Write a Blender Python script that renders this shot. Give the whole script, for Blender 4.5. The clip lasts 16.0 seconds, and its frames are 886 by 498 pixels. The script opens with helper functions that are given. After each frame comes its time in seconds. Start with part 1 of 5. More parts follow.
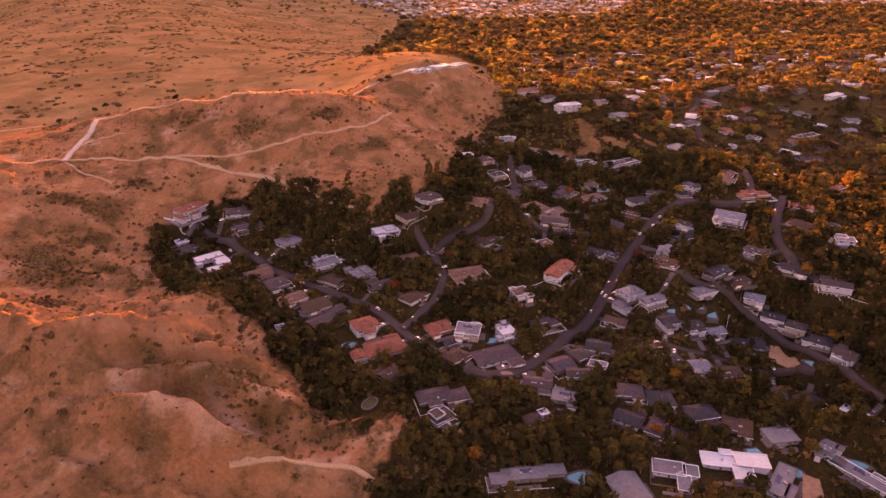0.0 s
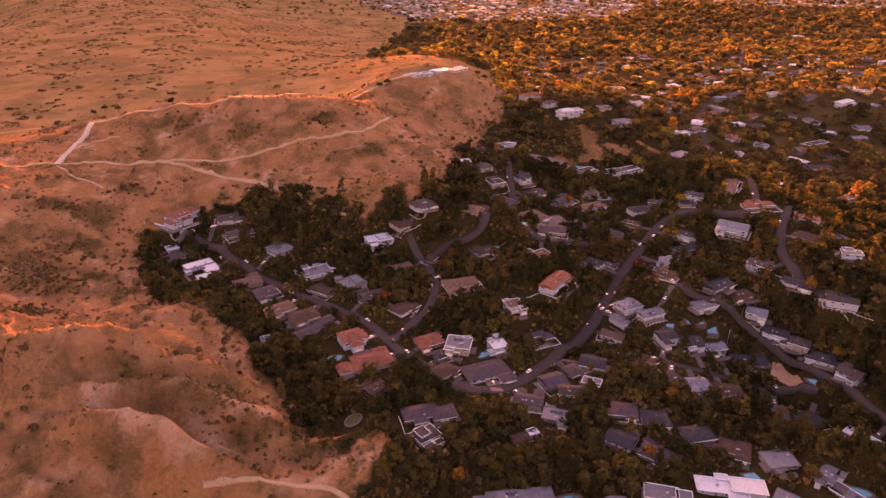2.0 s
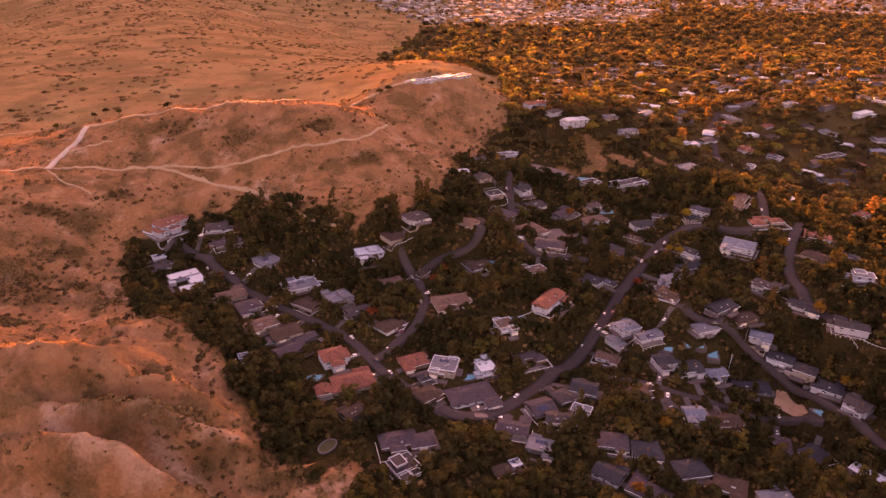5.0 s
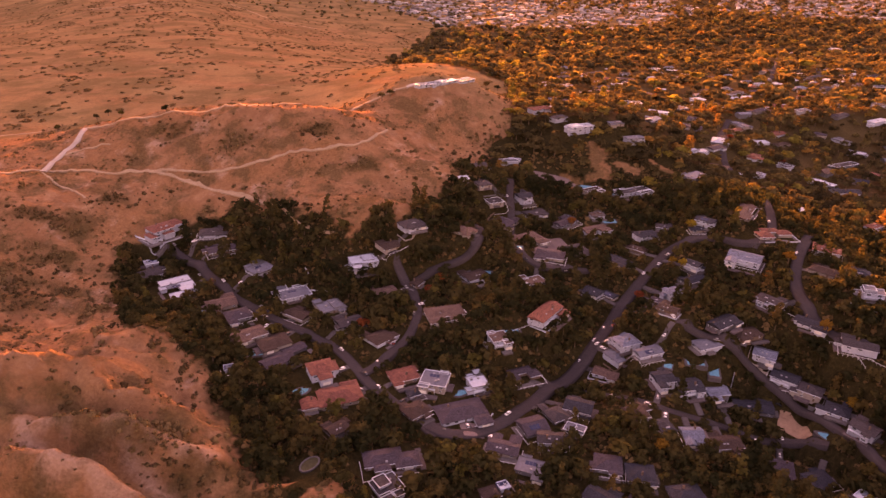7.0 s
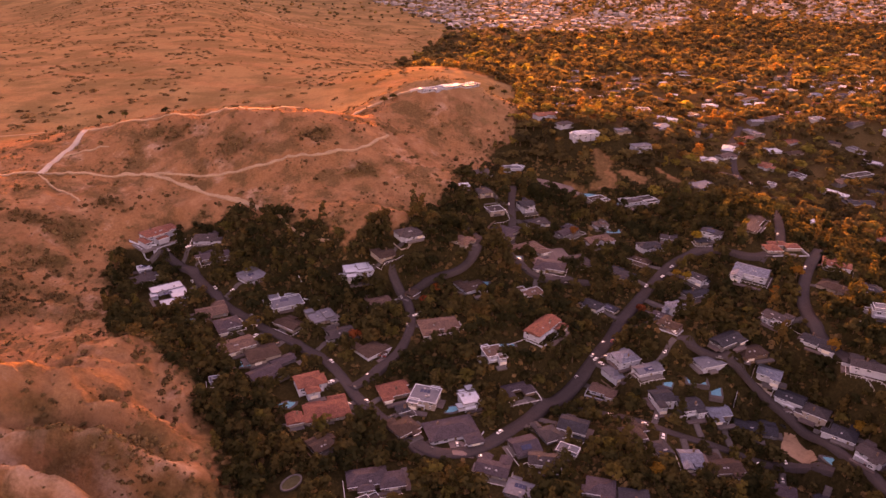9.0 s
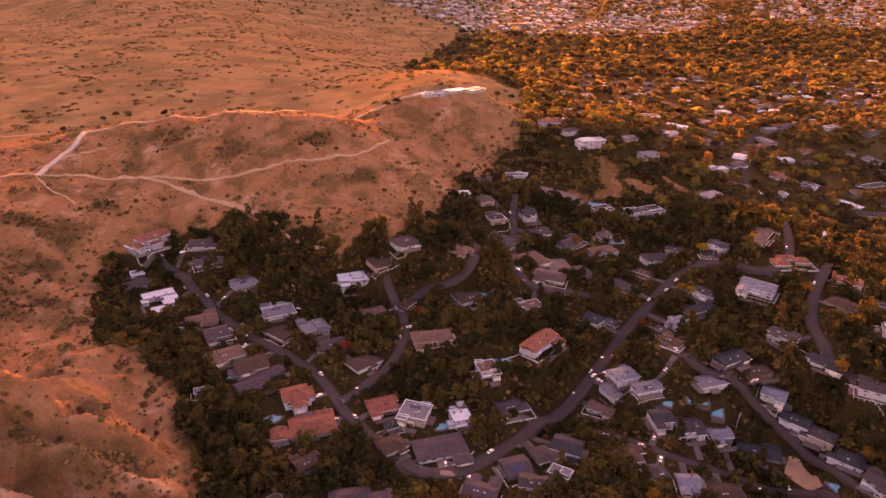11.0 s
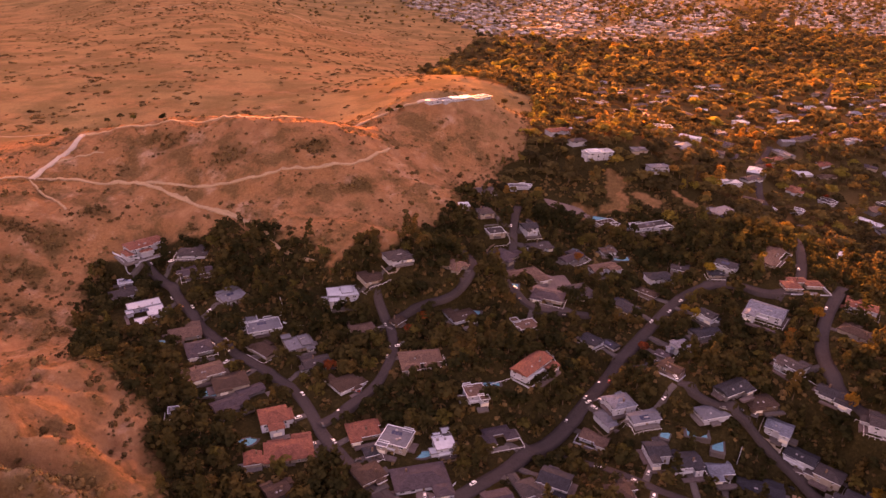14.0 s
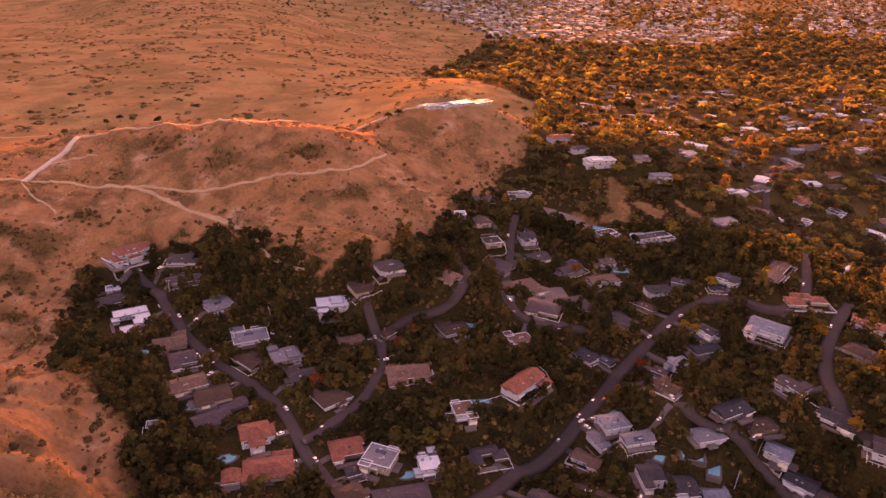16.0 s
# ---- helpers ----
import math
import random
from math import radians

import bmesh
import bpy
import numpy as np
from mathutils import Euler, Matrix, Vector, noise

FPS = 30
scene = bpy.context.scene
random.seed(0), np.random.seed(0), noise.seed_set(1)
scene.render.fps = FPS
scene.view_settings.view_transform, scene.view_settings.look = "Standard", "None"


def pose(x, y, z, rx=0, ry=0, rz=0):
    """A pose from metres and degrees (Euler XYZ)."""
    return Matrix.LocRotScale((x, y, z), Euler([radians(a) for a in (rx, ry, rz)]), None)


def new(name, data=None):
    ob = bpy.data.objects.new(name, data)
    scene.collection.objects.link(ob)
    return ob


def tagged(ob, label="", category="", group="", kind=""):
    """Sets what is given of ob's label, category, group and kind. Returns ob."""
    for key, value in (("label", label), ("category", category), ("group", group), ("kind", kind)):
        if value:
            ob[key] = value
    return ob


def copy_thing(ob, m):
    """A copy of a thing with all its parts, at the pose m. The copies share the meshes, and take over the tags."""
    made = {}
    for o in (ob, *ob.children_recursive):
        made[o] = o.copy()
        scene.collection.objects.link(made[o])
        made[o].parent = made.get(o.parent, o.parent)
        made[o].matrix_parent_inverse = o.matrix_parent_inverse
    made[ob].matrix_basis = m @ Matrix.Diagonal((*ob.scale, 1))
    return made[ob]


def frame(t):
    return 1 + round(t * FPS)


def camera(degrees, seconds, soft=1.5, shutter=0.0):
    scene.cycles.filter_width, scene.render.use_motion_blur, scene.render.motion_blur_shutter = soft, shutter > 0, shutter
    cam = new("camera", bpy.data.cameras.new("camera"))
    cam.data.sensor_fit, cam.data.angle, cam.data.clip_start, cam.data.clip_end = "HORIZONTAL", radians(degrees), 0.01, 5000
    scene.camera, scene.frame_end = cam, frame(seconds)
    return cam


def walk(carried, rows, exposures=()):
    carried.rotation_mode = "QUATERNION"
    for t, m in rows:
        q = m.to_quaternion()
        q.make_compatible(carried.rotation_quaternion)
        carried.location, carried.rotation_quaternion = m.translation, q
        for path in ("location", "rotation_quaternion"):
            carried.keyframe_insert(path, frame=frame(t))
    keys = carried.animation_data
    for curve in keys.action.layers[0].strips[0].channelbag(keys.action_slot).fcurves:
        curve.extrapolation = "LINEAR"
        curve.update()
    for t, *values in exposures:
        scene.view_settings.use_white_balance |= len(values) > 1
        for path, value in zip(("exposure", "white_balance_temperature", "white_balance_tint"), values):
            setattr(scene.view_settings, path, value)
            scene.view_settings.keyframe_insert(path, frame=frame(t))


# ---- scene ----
cam = camera(64.0, 16.0, soft=1.5)
# seconds, place, yaw, pitch, roll of the drone
FLIGHT = [
    (0.0, 0.00, 0.00, 280.00, -0.000, -25.800, 0.600),
    (1.0, 6.64, 7.94, 279.78, 0.432, -25.726, 0.673),
    (2.0, 13.26, 15.86, 279.59, 0.883, -25.653, 0.754),
    (3.0, 19.83, 23.78, 279.44, 1.355, -25.581, 0.843),
    (4.0, 26.33, 31.70, 279.31, 1.851, -25.512, 0.939),
    (5.0, 32.73, 39.63, 279.22, 2.371, -25.446, 1.042),
    (6.0, 39.00, 47.58, 279.17, 2.915, -25.382, 1.152),
    (7.0, 45.15, 55.54, 279.16, 3.479, -25.321, 1.269),
    (8.0, 51.15, 63.53, 279.19, 4.060, -25.263, 1.393),
    (9.0, 56.99, 71.56, 279.28, 4.653, -25.209, 1.524),
    (10.0, 62.69, 79.63, 279.42, 5.251, -25.158, 1.661),
    (11.0, 68.23, 87.75, 279.62, 5.846, -25.111, 1.804),
    (12.0, 73.63, 95.94, 279.89, 6.427, -25.068, 1.952),
    (13.0, 78.89, 104.19, 280.23, 6.984, -25.029, 2.106),
    (14.0, 84.03, 112.52, 280.65, 7.504, -24.994, 2.265),
    (15.0, 89.07, 120.93, 281.16, 7.973, -24.962, 2.428),
    (16.0, 94.02, 129.45, 281.76, 8.375, -24.933, 2.596),
]
walk(cam, [(t, Matrix.Translation((x, y, z)) @ pose(0, 0, 0, 0, 0, yaw) @ pose(0, 0, 0, 90 + pitch) @ pose(0, 0, 0, 0, 0, roll))
           for t, x, y, z, yaw, pitch, roll in FLIGHT], [(0, 3.55, 12400, 101), (16, 3.55, 12400, 101)])

# ---- daylight: a low sun over the ridge ahead, hazy warm sky ----
SUN_HEIGHT, SUN_TURN = 4.6, 9.0          # degrees above the horizon; degrees left of the y axis
world = bpy.data.worlds.new("evening_sky")
scene.world = world
world.use_nodes = True
wn = world.node_tree.nodes
sky = wn.new("ShaderNodeTexSky")
sky.sky_type = "NISHITA"
sky.sun_disc = False
sky.sun_elevation = radians(SUN_HEIGHT)
sky.sun_rotation = radians(-SUN_TURN)
sky.altitude = 300
sky.air_density, sky.dust_density, sky.ozone_density = 1.4, 4.5, 1.8
wn["Background"].inputs["Strength"].default_value = 0.15
world.node_tree.links.new(sky.outputs["Color"], wn["Background"].inputs["Color"])
lamp = bpy.data.lights.new("sun", "SUN")
lamp.energy, lamp.angle, lamp.color = 3.1, radians(1.5), (1.0, 0.53, 0.18)
sun = new("sun", lamp)
a, e = radians(SUN_TURN), radians(SUN_HEIGHT)
toward = Vector((-math.sin(a) * math.cos(e), math.cos(a) * math.cos(e), math.sin(e)))
sun.matrix_world = Matrix.Translation((0, 0, 900)) @ toward.to_track_quat("Z", "Y").to_matrix().to_4x4()


# ---- materials ----
def shader(name, rough=0.8, metal=0.0, spec=0.3):
    m = bpy.data.materials.new(name)
    m.use_nodes = True
    b = m.node_tree.nodes["Principled BSDF"]
    b.inputs["Roughness"].default_value = rough
    b.inputs["Metallic"].default_value = metal
    b.inputs["Specular IOR Level"].default_value = spec
    return m, m.node_tree, b


def put(tree, kind, **values):
    n = tree.nodes.new(kind)
    for k, v in values.items():
        n.inputs[k].default_value = v
    return n


def noise_of(tree, scale, detail=4.0, rough=0.6, coord="Object"):
    c = tree.nodes.new("ShaderNodeTexCoord")
    n = put(tree, "ShaderNodeTexNoise", Scale=scale, Detail=detail, Roughness=rough)
    tree.links.new(c.outputs[coord], n.inputs["Vector"])
    return n.outputs["Fac"]


def world_noise(tree, scale, detail=5.0, rough=0.6):
    g = tree.nodes.new("ShaderNodeNewGeometry")
    n = put(tree, "ShaderNodeTexNoise", Scale=scale, Detail=detail, Roughness=rough)
    tree.links.new(g.outputs["Position"], n.inputs["Vector"])
    return n.outputs["Fac"]


def ramp(tree, fac, stops):
    r = tree.nodes.new("ShaderNodeValToRGB")
    el = r.color_ramp.elements
    while len(el) < len(stops):
        el.new(0.5)
    for k, (p, c) in enumerate(stops):
        el[k].position, el[k].color = p, (*c, 1)
    tree.links.new(fac, r.inputs["Fac"])
    return r.outputs["Color"]


def mixed(tree, fac, a, b, how="MIX"):
    m = tree.nodes.new("ShaderNodeMix")
    m.data_type, m.blend_type = "RGBA", how
    for s, v in ((m.inputs["Factor"], fac), (m.inputs["A"], a), (m.inputs["B"], b)):
        if isinstance(v, (int, float)):
            s.default_value = v
        elif isinstance(v, tuple):
            s.default_value = (*v, 1)
        else:
            tree.links.new(v, s)
    return m.outputs["Result"]


def bumped(tree, b, height, strength, distance):
    n = put(tree, "ShaderNodeBump", Strength=strength, Distance=distance)
    tree.links.new(height, n.inputs["Height"])
    tree.links.new(n.outputs["Normal"], b.inputs["Normal"])


def reading(tree, name):
    n = tree.nodes.new("ShaderNodeAttribute")
    n.attribute_name = name
    return n.outputs["Fac"]


def paint(name, colour, rough=0.7, metal=0.0, wear=0.25, grain=1.5, bump=0.02, vary=0.12):
    """A painted or roofed surface with blotches, fine grain and a little difference from thing to thing."""
    m, t, b = shader(name, rough, metal)
    dark = tuple(c * (1 - wear) for c in colour)
    light = tuple(min(1, c * (1 + wear * 0.6)) for c in colour)
    c = ramp(t, world_noise(t, 0.45, 6), [(0.32, dark), (0.52, colour), (0.72, light)])
    fine = noise_of(t, grain * 4, 3)
    c = mixed(t, 0.35, c, ramp(t, fine, [(0.3, dark), (0.7, light)]), "MIX")
    info = t.nodes.new("ShaderNodeObjectInfo")
    c = mixed(t, 1.0, c, ramp(t, info.outputs["Random"], [(0.0, (1 - vary,) * 3), (1.0, (1 + vary,) * 3)]), "MULTIPLY")
    t.links.new(c, b.inputs["Base Color"])
    bumped(t, b, fine, 0.6, bump)
    return m


def tiled(name, colour, metal=0.0, rough=0.75):
    """Roofing laid in courses: bands along the slope, chequered into single tiles."""
    m, t, b = shader(name, rough, metal, 0.12)
    c = t.nodes.new("ShaderNodeTexCoord")
    brick = put(t, "ShaderNodeTexBrick", Scale=1.0)
    brick.inputs["Mortar Size"].default_value = 0.03
    brick.inputs["Brick Width"].default_value = 0.9
    brick.inputs["Row Height"].default_value = 0.45
    brick.inputs["Color1"].default_value = (*[x * 0.72 for x in colour], 1)
    brick.inputs["Color2"].default_value = (*[min(1, x * 1.25) for x in colour], 1)
    brick.inputs["Mortar"].default_value = (*[x * 0.45 for x in colour], 1)
    t.links.new(c.outputs["Object"], brick.inputs["Vector"])
    blotch = ramp(t, world_noise(t, 0.35, 6), [(0.3, (0.72,) * 3), (0.55, (1.0,) * 3), (0.75, (1.2,) * 3)])
    col = mixed(t, 1.0, brick.outputs["Color"], blotch, "MULTIPLY")
    t.links.new(col, b.inputs["Base Color"])
    bumped(t, b, brick.outputs["Fac"], 0.5, -0.05)
    return m


ROOFS = {
    "terracotta": tiled("terracotta_tiles", (0.175, 0.060, 0.047)),
    "tan": tiled("tan_tiles", (0.11, 0.066, 0.058)),
    "brown": tiled("brown_shingles", (0.050, 0.031, 0.028)),
    "greybrown": tiled("greybrown_shingles", (0.044, 0.038, 0.045)),
    "mauve": tiled("weathered_shingles", (0.050, 0.040, 0.054)),
    "grey": tiled("grey_shingles", (0.024, 0.027, 0.039)),
    "bluegrey": tiled("bluegrey_roofing", (0.10, 0.13, 0.185), 0.1, 0.5),
    "palegrey": paint("pale_roof_felt", (0.082, 0.096, 0.130), 0.8, wear=0.4),
    "white": paint("white_roof_coating", (0.28, 0.345, 0.43), 0.6, wear=0.25),
}
WALLS = {
    "white": paint("white_stucco", (0.285, 0.325, 0.395), 0.85, wear=0.2),
    "cream": paint("cream_stucco", (0.22, 0.19, 0.175), 0.85, wear=0.25),
    "grey": paint("grey_stucco", (0.10, 0.10, 0.115), 0.85, wear=0.25),
    "brown": paint("brown_timber_siding", (0.13, 0.085, 0.066), 0.8, wear=0.3),
}
M_TRIM = paint("white_trim", (0.46, 0.54, 0.64), 0.5, wear=0.1)
M_DOOR = paint("dark_door", (0.10, 0.06, 0.04), 0.5)
M_GARAGE = paint("garage_door_paint", (0.55, 0.53, 0.50), 0.5)
M_BRICK = paint("chimney_brick", (0.13, 0.08, 0.066), 0.9, wear=0.4)
M_METAL = paint("galvanised_metal", (0.22, 0.23, 0.26), 0.55, 0.3)
M_CONCRETE = paint("worn_concrete", (0.105, 0.094, 0.10), 0.9, wear=0.4)
M_PAVER = paint("mauve_paving", (0.085, 0.064, 0.070), 0.9, wear=0.4)
M_FENCE = paint("white_fence_paint", (0.46, 0.48, 0.52), 0.6, wear=0.2)
M_BARK = paint("bark", (0.11, 0.075, 0.05), 0.95, wear=0.4)
M_TYRE = paint("tyre_rubber", (0.02, 0.02, 0.02), 0.9)
M_SOLAR = paint("solar_cells", (0.02, 0.03, 0.07), 0.15)

M_GLASS, t, b = shader("window_glass", 0.06, 0.0, 0.6)
b.inputs["Base Color"].default_value = (0.03, 0.035, 0.04, 1)
M_WATER, t, b = shader("pool_water", 0.3, 0.0, 0.02)
t.links.new(ramp(t, world_noise(t, 0.8), [(0.3, (0.005, 0.16, 0.25)), (0.7, (0.015, 0.27, 0.36))]), b.inputs["Base Color"])
bumped(t, b, world_noise(t, 2.5), 0.3, 0.05)


def ground_material():
    m, t, b = shader("dry_hillside", 1.0, 0.0, 0.0)
    broad, mid, fine = world_noise(t, 0.012, 6), world_noise(t, 0.06, 8, 0.65), world_noise(t, 0.5, 8, 0.7)
    soil = ramp(t, mid, [(0.25, (0.164, 0.0727, 0.0382)), (0.46, (0.234, 0.11, 0.0601)), (0.6, (0.288, 0.145, 0.0837)), (0.78, (0.388, 0.226, 0.141))])
    grass = ramp(t, fine, [(0.28, (0.164, 0.0718, 0.0355)), (0.5, (0.244, 0.113, 0.0564)), (0.74, (0.334, 0.166, 0.0892))])
    dry = mixed(t, ramp(t, broad, [(0.38, (0, 0, 0)), (0.62, (1, 1, 1))]), soil, grass)
    pale = ramp(t, fine, [(0.3, (0.31, 0.185, 0.135)), (0.7, (0.46, 0.31, 0.25))])
    worn = ramp(t, world_noise(t, 0.028, 10, 0.7), [(0.56, (0, 0, 0)), (0.72, (0.7, 0.7, 0.7))])
    dry = mixed(t, worn, dry, pale)
    dry = mixed(t, reading(t, "scar"), dry, pale)
    scrub = ramp(t, fine, [(0.35, (0.0653, 0.041, 0.0197)), (0.65, (0.124, 0.0756, 0.0369))])
    dry = mixed(t, ramp(t, world_noise(t, 0.035, 9, 0.68), [(0.47, (0, 0, 0)), (0.59, (0.78, 0.78, 0.78))]), dry, scrub)
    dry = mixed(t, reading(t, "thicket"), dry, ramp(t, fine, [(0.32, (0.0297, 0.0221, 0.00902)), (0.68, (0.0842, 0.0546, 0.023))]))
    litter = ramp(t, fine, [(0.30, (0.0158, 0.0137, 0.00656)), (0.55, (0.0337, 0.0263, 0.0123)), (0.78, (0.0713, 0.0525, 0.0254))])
    brush = ramp(t, fine, [(0.30, (0.144, 0.0861, 0.0443)), (0.52, (0.208, 0.128, 0.0672)), (0.75, (0.277, 0.179, 0.0968))])
    green = ramp(t, fine, [(0.30, (0.0842, 0.0578, 0.0295)), (0.70, (0.144, 0.0966, 0.0492))])
    brush = mixed(t, ramp(t, world_noise(t, 0.011, 9, 0.62), [(0.44, (0, 0, 0)), (0.56, (0.85, 0.85, 0.85))]), brush, green)
    dry = mixed(t, reading(t, "brush"), dry, brush)
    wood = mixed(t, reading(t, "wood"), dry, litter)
    t.links.new(wood, b.inputs["Base Color"])
    bumped(t, b, world_noise(t, 0.30, 11, 0.72), 0.9, 1.8)
    flat = put(t, "ShaderNodeMath")
    flat.operation = "MULTIPLY_ADD"
    flat.inputs[1].default_value, flat.inputs[2].default_value = -0.85, 1.0
    t.links.new(reading(t, "brush"), flat.inputs[0])
    t.links.new(flat.outputs[0], b.inputs["Normal"].links[0].from_node.inputs["Strength"])
    return m


def strip_material(name, low, high, scale):
    m, t, b = shader(name, 1.0, 0.0, 0.02)
    c = ramp(t, world_noise(t, scale, 7, 0.65), [(0.3, low), (0.7, high)])
    c = mixed(t, ramp(t, world_noise(t, 0.06, 5), [(0.4, (0, 0, 0)), (0.7, (0.5, 0.5, 0.5))]), c, tuple(x * 1.25 for x in high))
    t.links.new(c, b.inputs["Base Color"])
    bumped(t, b, world_noise(t, 4.0, 5), 0.5, 0.05)
    return m


def leaf_material(name, stops, passing=0.48, per_object=True):
    """Leaves: colour by plant, grain by leaf, and some light let through."""
    m, t, b = shader(name, 0.9, 0.0, 0.0)
    if per_object:
        pick = t.nodes.new("ShaderNodeObjectInfo").outputs["Random"]
    else:
        pick = reading(t, "tint")
    c = ramp(t, pick, stops)
    g = t.nodes.new("ShaderNodeNewGeometry")
    c = mixed(t, 1.0, c, ramp(t, g.outputs["Random Per Island"], [(0.0, (0.80,) * 3), (1.0, (1.20,) * 3)]), "MULTIPLY")
    t.links.new(c, b.inputs["Base Color"])
    tr = t.nodes.new("ShaderNodeBsdfTranslucent")
    t.links.new(c, tr.inputs["Color"])
    mix = put(t, "ShaderNodeMixShader", Fac=passing)
    t.links.new(b.outputs[0], mix.inputs[1])
    t.links.new(tr.outputs[0], mix.inputs[2])
    t.links.new(mix.outputs[0], t.nodes["Material Output"].inputs["Surface"])
    return m


M_GROUND = ground_material()
M_ASPHALT = strip_material("worn_asphalt", (0.030, 0.025, 0.028), (0.050, 0.041, 0.044), 0.8)
M_DRIVE = strip_material("worn_driveway", (0.045, 0.040, 0.044), (0.085, 0.075, 0.078), 0.8)
M_TRAIL = strip_material("pale_trail_dirt", (0.223, 0.138, 0.0924), (0.316, 0.214, 0.145), 0.5)
M_RIDGE = strip_material("pale_ridge_paving", (0.246, 0.205, 0.187), (0.344, 0.287, 0.257), 0.5)
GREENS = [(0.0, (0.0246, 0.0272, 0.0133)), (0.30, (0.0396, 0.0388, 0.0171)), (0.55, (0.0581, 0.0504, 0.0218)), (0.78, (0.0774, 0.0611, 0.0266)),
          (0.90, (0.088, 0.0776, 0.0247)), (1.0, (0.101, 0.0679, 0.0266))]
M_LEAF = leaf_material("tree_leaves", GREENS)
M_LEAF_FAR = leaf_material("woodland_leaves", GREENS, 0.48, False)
# lighter leaf copy: sun glow and haze on far crowns put into the colour
M_LEAF_SUN = leaf_material("far_leaves_painted_sunlit", [(0.0, (0.042, 0.036, 0.020)), (0.30, (0.070, 0.056, 0.028)), (0.55, (0.098, 0.076, 0.036)), (0.78, (0.125, 0.095, 0.036)), (0.90, (0.17, 0.145, 0.036)), (1.0, (0.23, 0.125, 0.04))], 0.42, False)
M_GOLD = leaf_material("autumn_leaves", [(0.0, (0.22, 0.15, 0.025)), (0.5, (0.20, 0.09, 0.022)), (1.0, (0.19, 0.04, 0.022))], 0.4)
M_SCRUB = leaf_material("scrub_leaves", [(0.0, (0.078, 0.0494, 0.025)), (0.5, (0.124, 0.078, 0.0387)), (1.0, (0.189, 0.117, 0.0575))], 0.2, False)
PAINTS = [paint("car_white", (0.8, 0.8, 0.8), 0.25), paint("car_silver", (0.45, 0.46, 0.48), 0.25, 0.6),
          paint("car_black", (0.02, 0.02, 0.025), 0.2), paint("car_red", (0.35, 0.03, 0.02), 0.25)]

# ---- the lie of the land ----
HILLS = []


def hill(x, y, height, along, across, turn=0.0):
    HILLS.append((x, y, height, along, across, math.cos(radians(turn)), math.sin(radians(turn))))


hill(-216.8, 775.6, 63.2, 150.2, 50.6, -7.4)
hill(-23.3, 898.2, 68.5, 83.4, 59.5, 16.3)
hill(160.2, 847.3, 49.7, 61.8, 72.5, -1.9)
hill(-114.5, 677.6, 27.4, 72.2, 82.5, 1.8)
hill(-448.1, 660.8, 34.4, 158, 110.3, 9.8)
hill(-299, 626.9, 10.3, 97.8, 56.4, 9)
hill(-269.4, 382.7, 37.8, 62.3, 27.1, -27.9)
hill(-126.9, 348.7, 33.1, 35.7, 17.3, -21.2)
hill(-187.8, 322.4, 26.3, 43.3, 53.3, -4.1)
hill(-452.6, 347.6, 59.1, 96.1, 206.4, 26.9)
hill(-14.6, 605.7, 36.6, 73.3, 24.9, -4.1)
hill(159.9, 510.9, 37, 85.8, 24.1, 6.3)
hill(314.9, 474.6, 40.6, 43.1, 78, 2.6)
hill(287.2, 643.9, 31.7, 61.3, 65.1, -3.4)
hill(-21.5, 1181.5, 59.8, 130.2, 216.7, 1.3)
hill(236.9, 990.5, 51.5, 71.4, 100.2, -2.8)
hill(-648.7, 1049.4, 6.4, 261.2, 146.9, -1)
hill(-1009.9, 2271.6, 128.5, 1050, 282.8, -55.2)
hill(-509.8, 1659.9, -77.6, 752.4, 382.5, -39.2)
hill(262.1, 425, -43.6, 44.3, 90.5, -2.2)
hill(247.7, 324.7, 33.3, 36.6, 24.9, -43.6)
hill(-30.6, 314.7, 15.6, 22.7, 25.8, 1.1)
hill(-280, 514.6, -3.8, 62.8, 50.2, 0.7)
hill(-178, 426.9, 30.5, 43.4, 31.3, -18.8)
hill(580.3, 486.9, 36.5, 94.9, 115.3, 1.9)
hill(573.9, 1482.1, -14.2, 184.1, 247.6, 8.2)
hill(-136.1, 299.3, 35.9, 36.4, 7.8, -4.4)
hill(-207.3, 357.4, 19.7, 38.6, 12.3, 23.1)
hill(6.4, 695.2, 22.9, 56, 27.8, 13.4)
hill(290, 754.1, 21.7, 46.9, 52.3, -1.4)
hill(-217.3, 585.6, -19.4, 41.5, 40.7, -1.1)
hill(133.2, 501.7, -45.9, 45.6, 26.6, 50.9)
hill(535.6, 1127.4, 39.5, 180, 67.9, -4.1)
hill(801, 1177.3, 17.9, 148.7, 70.6, 4.9)
hill(-147, 331.5, 15.5, 24, 5.2, 3)
hill(-146, 346, -13, 34, 5.5, 2)
# low rise added to throw shade on the slope before it
hill(390, 985, 11, 55, 45)
hill(-1750, 4600, 405, 450, 350)          # unseen range added past the view to keep the valley in shade
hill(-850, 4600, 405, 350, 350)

# the outline of the wooded canyon and its neighbourhoods
EDGE = [(-15, 323), (-45, 326), (-82, 356), (-104, 395), (-115, 407), (-140, 425), (-174, 437), (-238, 521), (-266, 554), (-262, 584), (-239, 631), (-214, 626), (-179, 643), (-134, 622), (-111, 604), (-89, 594), (-52, 592), (-21, 605), (2, 668), (17, 691), (27, 760), (56, 821), (72, 875), (77, 1105), (56, 1189), (-40, 1240), (-200, 1700), (-170, 2690), (320, 2740), (720, 2980), (860, 3480), (1100, 4400), (1700, 4400), (1250, 3380), (3200, 3380), (3200, 150), (-40, 150), (-40, 290)]


